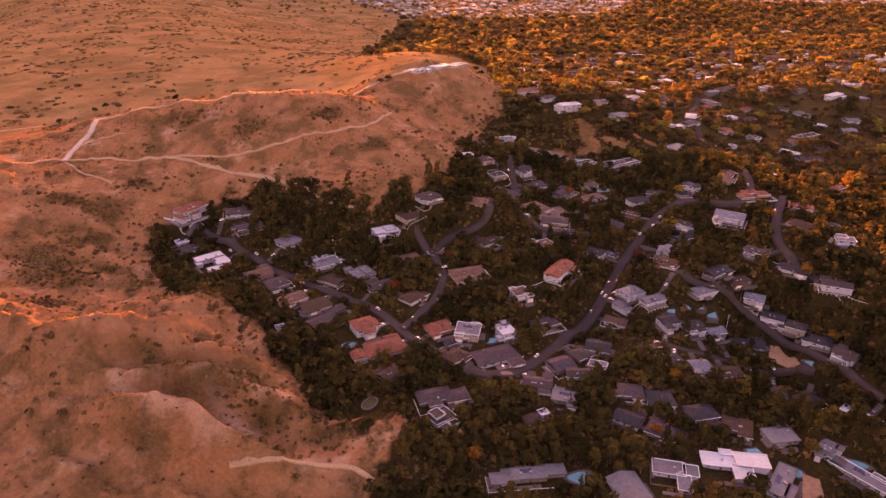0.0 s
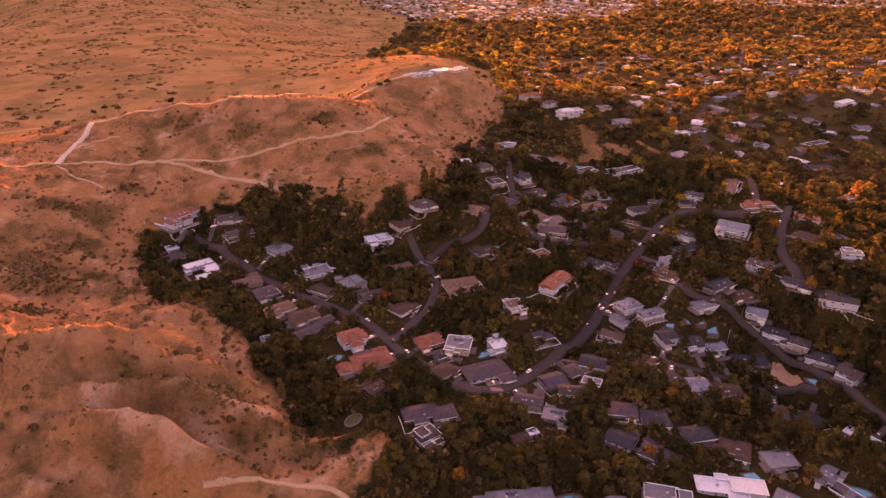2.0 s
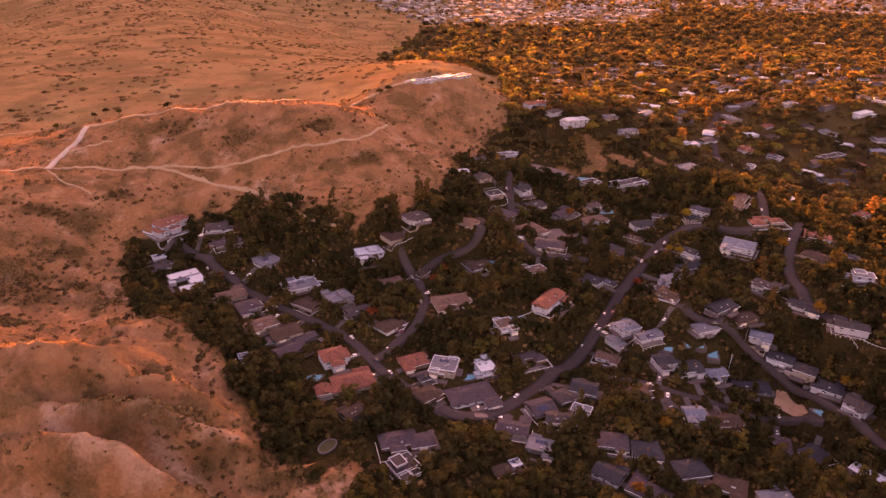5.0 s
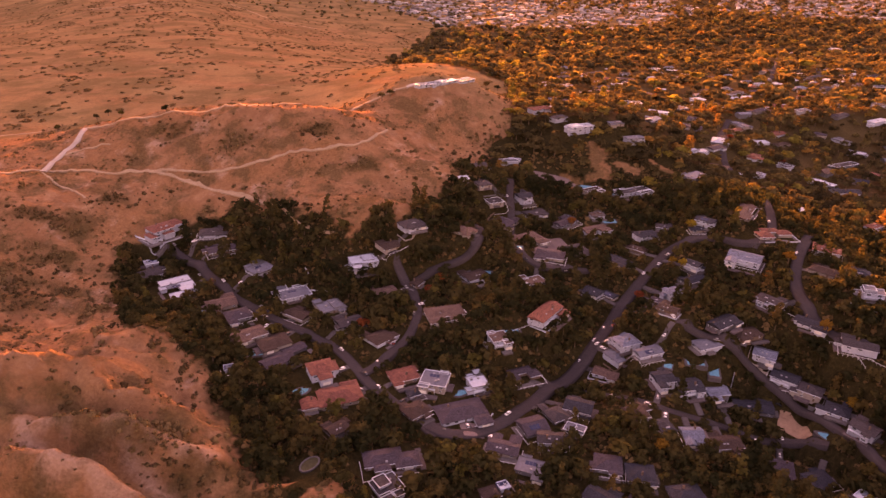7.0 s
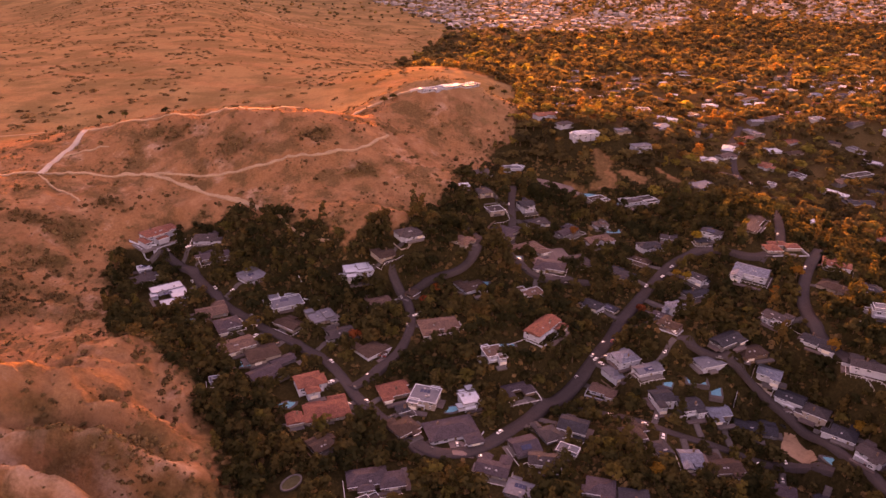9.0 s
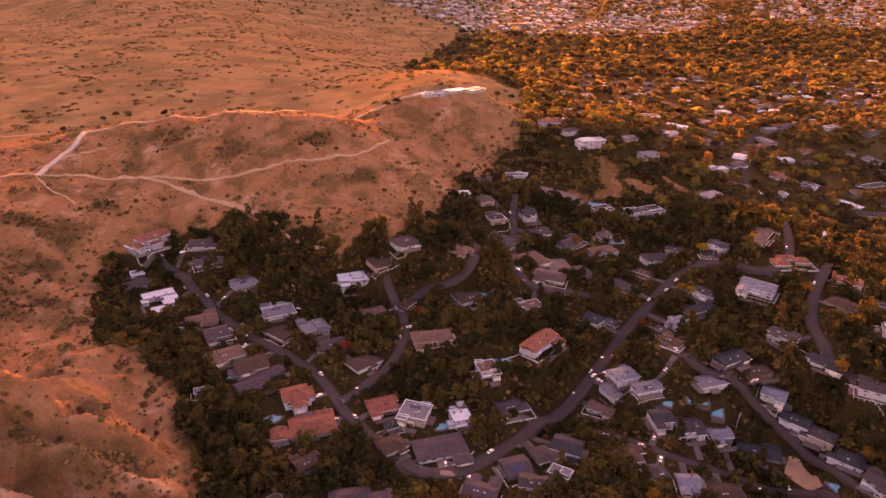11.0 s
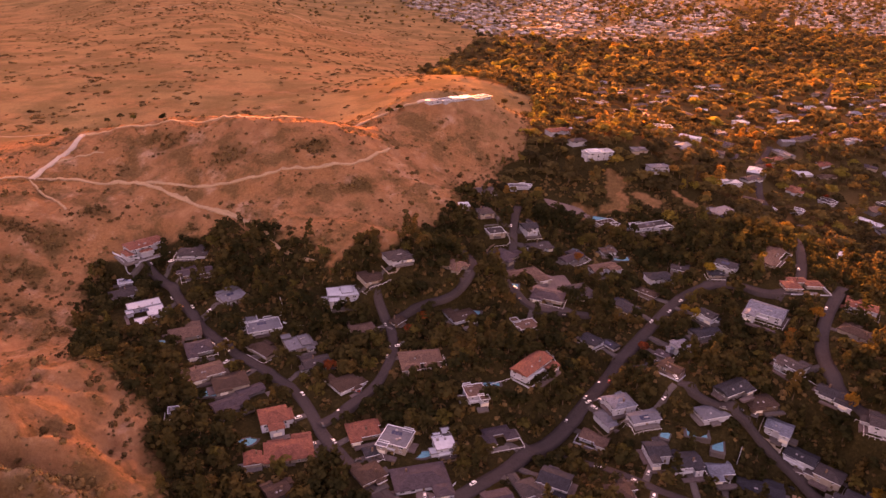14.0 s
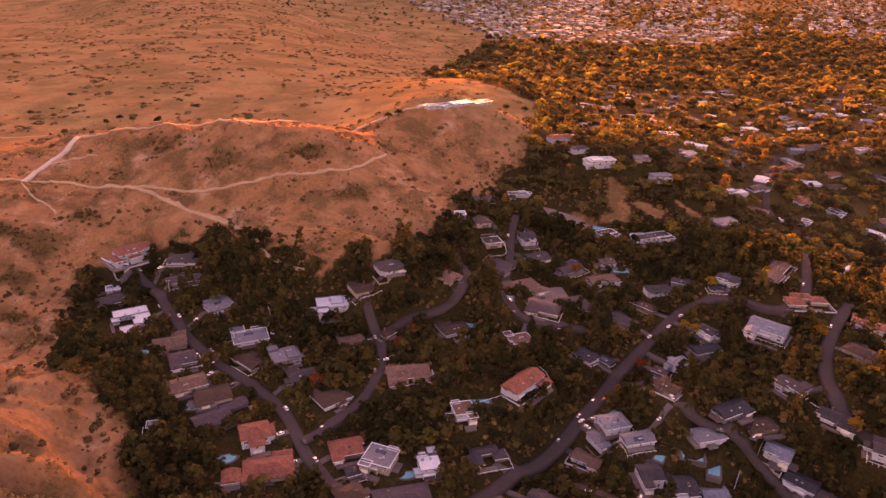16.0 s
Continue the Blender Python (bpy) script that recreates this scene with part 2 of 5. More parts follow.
CLEARINGS = [(168, 789, 15), (163, 776, 13), (133, 752, 17), (199, 779, 10), (232, 791, 12), (31, 815, 14)]        # bare scars and levelled pads inside the woods


def waves(x, y, size, seed):
    """Smooth unevenness of about that size, between -1 and 1."""
    r = random.Random(seed)
    z = 0.0
    for _ in range(6):
        w, p = r.uniform(0, math.tau), r.uniform(0, math.tau)
        k = math.tau / (size * r.uniform(0.7, 1.5))
        z = z + np.sin(k * (x * math.cos(w) + y * math.sin(w)) + p)
    return z / 3.2


def wooded(x, y):
    """1 on the wooded and built-up land, 0 on the open dry hills."""
    x = x + 9 * waves(x, y, 60, 5) + 4 * waves(x, y, 22, 6)
    y = y + 9 * waves(x, y, 55, 7) + 4 * waves(x, y, 20, 8)
    inside = np.zeros(np.shape(x), bool)
    for (x0, y0), (x1, y1) in zip(EDGE, EDGE[1:] + EDGE[:1]):
        if y0 != y1:
            inside ^= ((y0 > y) != (y1 > y)) & (x < (x1 - x0) * (y - y0) / (y1 - y0) + x0)
    for cx, cy, r in CLEARINGS:
        inside &= np.hypot(x - cx, y - cy) > r
    return inside.astype(float)


def slopes(x, y):
    x, y = np.asarray(x, float), np.asarray(y, float)
    s = np.clip((y - 1250) / 1200, 0, 1)
    z = -5.24 - 1.58 * x / 500 + 13.93 * (y - 500) / 500 * np.exp(-((y - 500) / 1500) ** 2) - 95 * s * s * (3 - 2 * s)
    for hx, hy, h, rx, ry, c, n in HILLS:
        u, v = ((x - hx) * c + (y - hy) * n) / rx, ((y - hy) * c - (x - hx) * n) / ry
        z = z + h * np.exp(-0.5 * (u * u + v * v))
    rough = np.clip(1.15 - np.abs(x + 40) / 4000 - np.clip(x + 140, 0, 260) / 260, 0.12, 1) * np.clip((1050 - y) / 260, 0, 1)
    gully = 1.6 * (1 - 2 * np.abs(waves(x, y, 52, 1))) + 1.1 * (1 - 2 * np.abs(waves(x, y, 27, 2))) + 0.45 * waves(x, y, 12, 3)
    carved = np.clip((-20 - x) / 60, 0, 1) * np.clip((470 - y) / 60, 0, 1)
    gully = gully + carved * (2.2 * (1 - 2.2 * np.abs(waves(x, y, 33, 21))) + 1.3 * (1 - 2.2 * np.abs(waves(x, y, 16, 22))))
    return z + rough * gully


PADS = []                                 # levelled plots: x, y, turn, half length, half depth, height


def ground(x, y):
    """The land with the plots of houses and pools cut and filled level."""
    x, y = np.asarray(x, float), np.asarray(y, float)
    z = slopes(x, y)
    most, total, level = np.zeros(z.shape), np.full(z.shape, 1e-9), np.zeros(z.shape)
    for px_, py_, c, n, half, deep, h in PADS:
        near = (np.abs(x - px_) < half + deep + 9) & (np.abs(y - py_) < half + deep + 9)
        if not near.any():
            continue
        qx, qy = x[near] - px_, y[near] - py_
        u, v = np.abs(qx * c + qy * n), np.abs(qy * c - qx * n)
        w = np.clip(1 - np.hypot(np.clip(u - half, 0, None), np.clip(v - deep, 0, None)) / 8.0, 0, 1)
        w = w * w * (3 - 2 * w)
        most[near] = np.maximum(most[near], w)
        total[near] += w ** 3
        level[near] += w ** 3 * h
    return z + most * (level / total - z) * (total > 1e-6)


# ---- building blocks ----
def mesh_of(name, verts, faces, mats, index=None, smooth=False):
    me = bpy.data.meshes.new(name)
    me.from_pydata(verts, [], faces)
    for m in mats:
        me.materials.append(m)
    if index is not None:
        me.polygons.foreach_set("material_index", index)
    if smooth:
        me.polygons.foreach_set("use_smooth", [True] * len(me.polygons))
    me.update()
    return me


def bulk_mesh(name, verts, quads, mat, tint=None, normals=None):
    """A large mesh from arrays: verts (n, 3), faces (m, 3 or 4)."""
    me = bpy.data.meshes.new(name)
    n, k = quads.shape
    me.vertices.add(len(verts))
    me.vertices.foreach_set("co", np.ascontiguousarray(verts, np.float32).ravel())
    me.loops.add(n * k)
    me.loops.foreach_set("vertex_index", np.ascontiguousarray(quads, np.int32).ravel())
    me.polygons.add(n)
    me.polygons.foreach_set("loop_start", np.arange(0, n * k, k, dtype=np.int32))
    me.polygons.foreach_set("loop_total", np.full(n, k, dtype=np.int32))
    me.materials.append(mat)
    if tint is not None:
        me.attributes.new("tint", "FLOAT", "POINT").data.foreach_set("value", np.ascontiguousarray(tint, np.float32))
    me.update(calc_edges=True)
    if normals is not None:
        me.polygons.foreach_set("use_smooth", np.ones(n, bool))
        me.attributes.new("custom_normal", "FLOAT_VECTOR", "POINT").data.foreach_set("vector", np.ascontiguousarray(normals, np.float32).ravel())
    return me


class Solid:
    """Collects boxes, prisms and rings of one part."""

    def __init__(self):
        self.v, self.f = [], []

    def add(self, verts, faces):
        n = len(self.v)
        self.v += [tuple(p) for p in verts]
        self.f += [tuple(n + i for i in q) for q in faces]
        return self

    def box(self, x0, x1, y0, y1, z0, z1):
        return self.add([(x0, y0, z0), (x1, y0, z0), (x1, y1, z0), (x0, y1, z0), (x0, y0, z1), (x1, y0, z1), (x1, y1, z1), (x0, y1, z1)],
                        [(3, 2, 1, 0), (4, 5, 6, 7), (0, 1, 5, 4), (1, 2, 6, 5), (2, 3, 7, 6), (3, 0, 4, 7)])

    def round(self, x, y, z0, z1, r0, r1, n=10):
        a = [math.tau * k / n for k in range(n)]
        self.add([(x + r0 * math.cos(k), y + r0 * math.sin(k), z0) for k in a] + [(x + r1 * math.cos(k), y + r1 * math.sin(k), z1) for k in a],
                 [tuple(range(n - 1, -1, -1)), tuple(range(n, 2 * n))] + [(k, (k + 1) % n, n + (k + 1) % n, n + k) for k in range(n)])
        return self

    def mesh(self, name, mat, smooth=False):
        return mesh_of(name, self.v, self.f, [mat], smooth=smooth)


def part(name, data, parent, label="", at=None):
    ob = new(name, data)
    ob.parent = parent
    if at is not None:
        ob.matrix_local = at
    return tagged(ob, label) if label else ob


def thing(name, m, label, category, group="", kind=""):
    ob = new(name)
    ob.empty_display_size = 1
    ob.matrix_world = m
    return tagged(ob, label, category, group, kind)

FRONTS = []                               # open ground before the houses, for low shrubs only
TAKEN = []                                # strips and plots that trees keep clear of: x, y, radius



# ---- houses ----
def window_mesh(w, h):
    """A frame with a rail, standing proud of the wall that faces -y."""
    s, q = Solid(), 0.12
    s.box(-w / 2, -w / 2 + q, -0.1, 0.05, 0, h).box(w / 2 - q, w / 2, -0.1, 0.05, 0, h)
    s.box(-w / 2 + q, w / 2 - q, -0.1, 0.05, 0, q).box(-w / 2 + q, w / 2 - q, -0.1, 0.05, h - q, h)
    s.box(-q / 3, q / 3, -0.08, 0.05, q, h - q)
    g = Solid().box(-w / 2 + q, w / 2 - q, -0.05, 0.04, q, h - q)
    return s.mesh("window", M_TRIM), g.mesh("pane", M_GLASS)


WINDOWS = {"small": window_mesh(1.5, 1.3), "wide": window_mesh(2.8, 1.7)}
GARAGE = Solid().box(-2.4, 2.4, -0.12, 0.05, 0, 2.2).box(-2.4, 2.4, -0.16, -0.12, 0.7, 0.76).box(-2.4, 2.4, -0.16, -0.12, 1.4, 1.46).mesh("garage_door", M_GARAGE)
DOOR = Solid().box(-0.5, 0.5, -0.1, 0.05, 0, 2.1).box(-0.62, -0.5, -0.14, 0.05, 0, 2.2).box(0.5, 0.62, -0.14, 0.05, 0, 2.2).mesh("door", M_DOOR)
CHIMNEY = Solid().box(-0.5, 0.5, -0.4, 0.4, -2.5, 1.6).box(-0.6, 0.6, -0.5, 0.5, 1.6, 1.8).box(-0.25, 0.25, -0.2, 0.2, 1.8, 2.1).mesh("chimney", M_BRICK)
SKYLIGHT = Solid().box(-0.6, 0.6, -0.5, 0.5, -0.5, 0.22).box(-0.5, 0.5, -0.4, 0.4, 0.22, 0.28).mesh("skylight", M_METAL)
PANEL = Solid().box(-1.0, 1.0, -1.6, 1.6, 0, 0.12).mesh("solar_panel", M_SOLAR)
VENT = Solid().box(-0.6, 0.6, -0.5, 0.5, 0, 0.9).box(-0.7, 0.7, -0.6, 0.6, 0.9, 1.0).mesh("air_conditioner", M_METAL)


EAVES, STOREY = 0.75, 2.55


def roof_solid(s, kind, x0, x1, y0, y1, z, over=EAVES, pitch=0.36):
    """A gable, hip or flat roof over a rectangle, with eaves of real thickness."""
    x0, x1, y0, y1 = x0 - over, x1 + over, y0 - over, y1 + over
    w, d, e = x1 - x0, y1 - y0, 0.22
    if kind == "flat":
        s.box(x0, x1, y0, y1, z, z + 0.3)
        return z + 0.3
    along = w >= d
    half = (d if along else w) / 2
    rise, cut = half * pitch, (half if kind == "hip" else 0.0)
    if along:
        ridge = [(x0 + cut, (y0 + y1) / 2, z + e + rise), (x1 - cut, (y0 + y1) / 2, z + e + rise)]
    else:
        ridge = [((x0 + x1) / 2, y0 + cut, z + e + rise), ((x0 + x1) / 2, y1 - cut, z + e + rise)]
    low = [(x0, y0, z), (x1, y0, z), (x1, y1, z), (x0, y1, z)]
    high = [(p, q, z + e) for p, q, _ in low]
    faces = [(3, 2, 1, 0), (0, 1, 5, 4), (1, 2, 6, 5), (2, 3, 7, 6), (3, 0, 4, 7)]
    faces += [(4, 5, 9, 8), (5, 6, 9), (6, 7, 8, 9), (7, 4, 8)] if along else [(4, 5, 8), (5, 6, 9, 8), (6, 7, 9), (7, 4, 8, 9)]
    s.add(low + high + ridge, faces)
    return z + e + rise


def parapet(x0, x1, y0, y1, z):
    r, h = 0.26, 0.4
    s = Solid().box(x0, x1, y0, y0 + r, z, z + h).box(x0, x1, y1 - r, y1, z, z + h)
    return s.box(x0, x0 + r, y0 + r, y1 - r, z, z + h).box(x1 - r, x1, y0 + r, y1 - r, z, z + h)


COLOUR_WORDS = {"terracotta": "red clay tile", "tan": "faded tan tile", "brown": "dark brown shingle", "greybrown": "grey-brown shingle",
                "mauve": "weathered purple-grey shingle", "grey": "dark grey shingle", "bluegrey": "blue-grey metal", "palegrey": "pale grey felt",
                "white": "bright white"}


HOMES, FENCES = [], []


def house(x, y, turn, w, d, floors, roof, cover, wall, wing=True, plan=None):
    """One house: walls down to the slope, roofs, windows, doors and yards; plan gives its blocks as x0, x1, y0, y1, storeys."""
    HOMES.append((x, y))
    r = random.Random(int(x * 13 + y * 7))
    c, n = math.cos(radians(turn)), math.sin(radians(turn))
    if not plan and 400 < y < 760 and x < 130 and d < 14:
        d = max(d, min(d * 1.28, w * 1.05))
    base = float(slopes(x, y)) + 0.2
    tall = STOREY * floors
    foot = -2.2
    room = 3.5 if y < 800 else 1.5
    PADS.append((x, y, c, n, w / 2 + room, d / 2 + room, base - 0.2))
    kind = {"flat": "flat-roofed", "hip": "hip-roofed", "gable": "gabled"}[roof]
    size = {1: "single-storey", 2: "two-storey", 3: "three-storey"}[floors]
    home = thing("house", pose(x, y, base, 0, 0, turn), f"{size} {kind} house, {COLOUR_WORDS[cover]} roof, {wall} walls", "house", "hillside houses")
    blocks = [(-w / 2, w / 2, -d / 2, d / 2, tall)]
    grow = 1.0 if wing else 0.45
    if plan:
        blocks = [(p0, p1, p2, p3, STOREY * k) for p0, p1, p2, p3, k in plan]
    elif w > 11 and r.random() < 0.9:
        side, ww, reach = r.choice((-1, 1)), w * r.uniform(0.30, 0.45), d * r.uniform(0.30, 0.55) * grow
        front = r.choice((-1, 1))
        u = side * (w / 2 - ww / 2)
        y0, y1 = sorted((front * (d / 2 - 0.4), front * (d / 2 + reach)))
        blocks.append((u - ww / 2 + 0.02, u + ww / 2 - 0.02, y0, y1, tall if r.random() < 0.6 or floors == 1 else tall - STOREY))
        if r.random() < 0.6:
            u, front = -u * r.uniform(0.6, 0.9), r.choice((-front, -front, front))
            y0, y1 = sorted((front * (d / 2 - 0.4), front * (d / 2 + reach * r.uniform(0.4, 0.8))))
            blocks.append((u - ww * 0.4, u + ww * 0.4, y0, y1, tall - 0.35))
    if not plan and w > 10 and r.random() < 0.6:
        side, front = r.choice((-1, 1)), r.choice((-1, 1))
        y0, y1 = sorted((front * d * 0.1, front * d * r.uniform(0.42, 0.6)))
        x0, x1 = sorted((side * (w / 2 - 0.3), side * (w / 2 + r.uniform(2.5, 5.0) * grow)))
        blocks.append((x0, x1, y0, y1, max(2.4, tall - STOREY)))
    if not plan and roof == "flat" and w > 10 and r.random() < 0.45:
        off = r.choice((-0.2, 0.2)) * w
        blocks.append((off - w * r.uniform(0.12, 0.28), off + w * r.uniform(0.12, 0.28), -d * r.uniform(0.1, 0.4), d * 0.47, tall + r.choice((0.6, 0.6, 1.8))))
    top, pale = 0, r.random() < 0.55
    pitch = r.uniform(0.27, 0.38)
    for b0, b1, b2, b3, h in blocks:
        s = Solid().box(b0, b1, b2, b3, foot, h)
        if roof == "gable":
            e = 0.2
            if b1 - b0 >= b3 - b2:
                m, k2 = (b2 + b3) / 2, (b3 - b2) / 2 * pitch
                for q in (b0, b1 - 0.25):
                    s.add([(q, b2, h), (q, b3, h), (q, m, h + k2 + e), (q + 0.25, b2, h), (q + 0.25, b3, h), (q + 0.25, m, h + k2 + e)],
                          [(0, 2, 1), (3, 4, 5), (0, 3, 5, 2), (1, 2, 5, 4)])
            else:
                m, k2 = (b0 + b1) / 2, (b1 - b0) / 2 * pitch
                for q in (b2, b3 - 0.25):
                    s.add([(b0, q, h), (b1, q, h), (m, q, h + k2 + e), (b0, q + 0.25, h), (b1, q + 0.25, h), (m, q + 0.25, h + k2 + e)],
                          [(0, 1, 2), (3, 5, 4), (0, 2, 5, 3), (1, 4, 5, 2)])
        part("wall", s.mesh("wall", WALLS[wall]), home)
        s = Solid()
        top = max(top, roof_solid(s, roof, b0, b1, b2, b3, h + 0.004, EAVES, pitch))
        cap = part("roof", s.mesh("roof", ROOFS[cover]), home)
        g0, g1, g2, g3 = b0 - EAVES, b1 + EAVES, b2 - EAVES, b3 + EAVES
        if roof != "flat" and pale and y < 760:
            s = Solid().box(g0, g1, g2 - 0.14, g2 - 0.004, h - 0.04, h + 0.24)
            part("gutter", s.mesh("gutter", M_TRIM), cap, "white gutter along the front eave")
        if roof == "flat":
            part("parapet", parapet(g0, g1, g2, g3, h + 0.308).mesh("parapet", M_TRIM if pale else WALLS["grey"]), cap, "white roof edge" if pale else "")
    near = y < 780
    for i, (b0, b1, b2, b3, h) in enumerate(blocks[:3]):
        for f in range(max(1, round(h / STOREY))):
            z = f * STOREY + 0.75
            if i:
                faces = (0,) if near and b2 < blocks[0][2] - 1 else ()
            else:
                faces = range(4) if y < 420 else (0, 1, 3) if y < 780 else (0,) if y < 980 else ()
            for face in faces:
                span = (b1 - b0) if face % 2 == 0 else (b3 - b2)
                middle = (b0 + b1) / 2 if face % 2 == 0 else (b2 + b3) / 2
                count = max(1, int(span / (5.2 if near else 6.5)))
                for k in range(count):
                    if r.random() < (0.12 if y < 1000 else 0.4):
                        continue
                    u = middle - span / 2 + span * (k + 0.5) / count + r.uniform(-0.3, 0.3)
                    frame_me, pane_me = WINDOWS["wide" if r.random() < 0.45 and span / count > 3.4 else "small"]
                    m = [pose(u, b2, z), pose(b1, u, z, 0, 0, 90), pose(u, b3, z, 0, 0, 180), pose(b0, u, z, 0, 0, -90)][face]
                    if i == 0 and face == 0 and f == 0 and k == count // 2:
                        part("door", DOOR, home, at=pose(u, b2, 0))
                        continue
                    win = part("window", frame_me, home, at=m)
                    part("pane", pane_me, win)
    b0, b1, b2, b3, h = blocks[0]
    if near and len(blocks) > 1 and blocks[1][4] <= tall:
        q = blocks[1]
        front = q[2] if q[2] < b2 else q[3]
        part("garage_door", GARAGE, home, at=pose((q[0] + q[1]) / 2, front, 0.05, 0, 0, 0 if front < 0 else 180))
    if near:
        stone = r.choice((M_CONCRETE, M_PAVER, M_DRIVE, M_PAVER))
        low = min(q[2] for q in blocks)
        a0, a1 = sorted((r.uniform(-0.62, -0.1) * w, r.uniform(0.1, 0.62) * w))
        part("terrace", Solid().box(a0, a1, low - r.uniform(2.0, 4.5), low - 0.05, -1.2, 0.06).mesh("terrace", stone), home, "worn paved terrace")
        side = r.choice((-1, 1))
        x0, x1 = sorted((side * (w / 2 + 0.05), side * (w / 2 + r.uniform(2.2, 5.0))))
        side_yard = Solid().box(x0, x1, -d * r.uniform(0.2, 0.6), d * r.uniform(0.0, 0.5), -1.2, 0.10)
        part("terrace", side_yard.mesh("terrace", stone), home, "worn paved terrace")
    if near and floors > 1 and r.random() < 0.7:
        a0, a1, out = -w * 0.45, w * r.uniform(0.1, 0.45), 1.7
        s = Solid().box(a0, a1, -d / 2 - out, -d / 2 - 0.06, 2.3, 2.48)
        k, m = a0, max(2, int((a1 - a0) / 1.5))
        for i in range(m + 1):
            u = a0 + (a1 - a0 - 0.1) * i / m
            s.box(u, u + 0.1, -d / 2 - out, -d / 2 - out + 0.1, 2.48, 3.3)
        s.box(a0, a1, -d / 2 - out - 0.03, -d / 2 - out + 0.13, 3.3, 3.42)
        for u in (a0, a1 - 0.2):
            s.box(u, u + 0.2, -d / 2 - out, -d / 2 - out + 0.2, foot, 2.3)
        part("balcony", s.mesh("balcony", M_TRIM), home, "white railed balcony")
    if near and roof != "flat" and r.random() < 0.4:
        for _ in range(r.randint(1, 3)):
            part("skylight", SKYLIGHT, home, at=pose(r.uniform(b0, b1) * 0.4, -(b3 - b2) * 0.25, h + 0.22 + (b3 - b2) * 0.10, 18, 0, 0))
    if near and not plan and roof == "gable" and r.random() < 0.2:
        slope = math.degrees(math.atan(pitch))
        for k in range(3):
            part("solar_panel", PANEL, home, at=pose(-3 + 2.2 * k, -(b3 - b2) * 0.25, h + 0.26 + ((b3 - b2) / 4 + EAVES) * pitch, slope, 0, 0))
    if near and roof == "flat" and r.random() < 0.4:
        for k in range(3):
            part("solar_panel", PANEL, home, at=pose(-3 + 2.2 * k, (b3 - b2) * 0.15, h + 0.4, 12, 0, 0))
    if roof == "flat":
        for _ in range(r.randint(1, 3)):
            part("air_conditioner", VENT, home, at=pose(r.uniform(b0, b1) * 0.7, r.uniform(b2, b3) * 0.6, h + 0.3))
    elif r.random() < 0.4:
        part("chimney", CHIMNEY, home, at=pose(r.uniform(b0, b1) * 0.55, r.choice((-1, 1)) * (b3 - b2) * 0.22, h + 1.9))
    if near and y < 740 and r.random() < 0.5:
        side, q = r.choice((-1, 1)), r.uniform(3.0, 5.5)
        FENCES.append([(x + c * u - n * v, y + n * u + c * v) for u, v in ((-side * (w / 2 - 2), -d / 2 - q), (side * (w / 2 + 2.5), -d / 2 - q), (side * (w / 2 + 2.5), d * 0.2))])
    for u in np.arange(-w / 2, w / 2 + 0.1, 4.0):
        TAKEN.append((x + c * u, y + n * u, d / 2 + 0.2))
        FRONTS.append((x + c * u + n * (d / 2 + 2.0), y + n * u - c * (d / 2 + 2.0), 2.2))
        if y > 740:
            for k in (1, 2):                  # open ground below the hilltop houses
                FRONTS.append((x + c * u, y + n * u - d / 2 - 7.0 * (k - 0.5) * y / 900, 5.0))
    return home


house(-236.4, 612.4, 54, 36.0, 22.0, 3, "hip", "terracotta", "white", plan=[(-13, 6, -7, 9, 3), (5.6, 18, -1, 12, 2.3), (-18, -12.6, -11, 2, 2), (-6, 3, -11, -6.6, 2)])
house(-194.1, 611.7, 14, 18.5, 11.4, 1, "hip", "greybrown", "white")
house(-230.0, 565.0, 42, 17.6, 10.6, 1, "hip", "greybrown", "cream")
house(-196.0, 540.0, 39, 25.0, 34.0, 1, "flat", "white", "white", plan=[(-11, 12, 7, 17, 1.25), (1, 12.5, -8, 7.4, 1.1), (-9, 4, -17, -7.6, 1), (-13, -8.5, 2, 8, 1)])
house(-151.0, 513.3, 31, 21.2, 10.6, 1, "gable", "tan", "cream")
house(-132.3, 496.1, 35, 16.6, 11.4, 1, "hip", "mauve", "grey")
house(-116.4, 470.8, 40, 22.9, 10.6, 1, "gable", "tan", "cream", False)
house(-96.5, 465.6, 36, 20.8, 11.4, 1, "hip", "brown", "cream", False)
house(-85.4, 453.6, 46, 33.4, 12.3, 1, "gable", "mauve", "grey", False, plan=[(-17, 4, -6, 5, 1), (1, 17, 0, 8, 1.05), (-12, -4, -9, -5, 0.95)])
house(-55.0, 436.0, 30, 18.0, 20.0, 2, "hip", "terracotta", "white", plan=[(-9, 7, -5, 9, 2.3), (-5, 3, -11, -4.6, 2), (3, 10, -2, 8, 1.4)])
house(-39.8, 415.1, 24, 26.3, 13.2, 1, "hip", "terracotta", "cream", False)
house(-57.0, 404.9, 24, 9.0, 7.9, 1, "gable", "terracotta", "cream")
house(-114.6, 427.0, 24, 5.0, 4.4, 1, "flat", "palegrey", "white")
house(-35.5, 384.9, 45, 11.8, 8.8, 1, "gable", "brown", "grey")
house(0.1, 361.9, 18, 30.1, 17.6, 1, "hip", "mauve", "brown", False, plan=[(-15, 6, -4, 8, 1), (2, 15, -8, 3, 1), (-10, -2, -8, -3, 0.95)])
house(0.1, 343.3, 38, 13.9, 12.3, 1, "flat", "greybrown", "white")
house(-131.6, 551.7, 51, 18.3, 11.4, 1, "flat", "palegrey", "white")
house(-98.4, 528.2, 32, 22.9, 15.0, 1, "flat", "palegrey", "white")
house(-66.6, 512.2, 36, 17.8, 11.4, 1, "flat", "palegrey", "cream")
house(-89.1, 505.6, -30, 16.4, 7.9, 1, "gable", "brown", "cream")
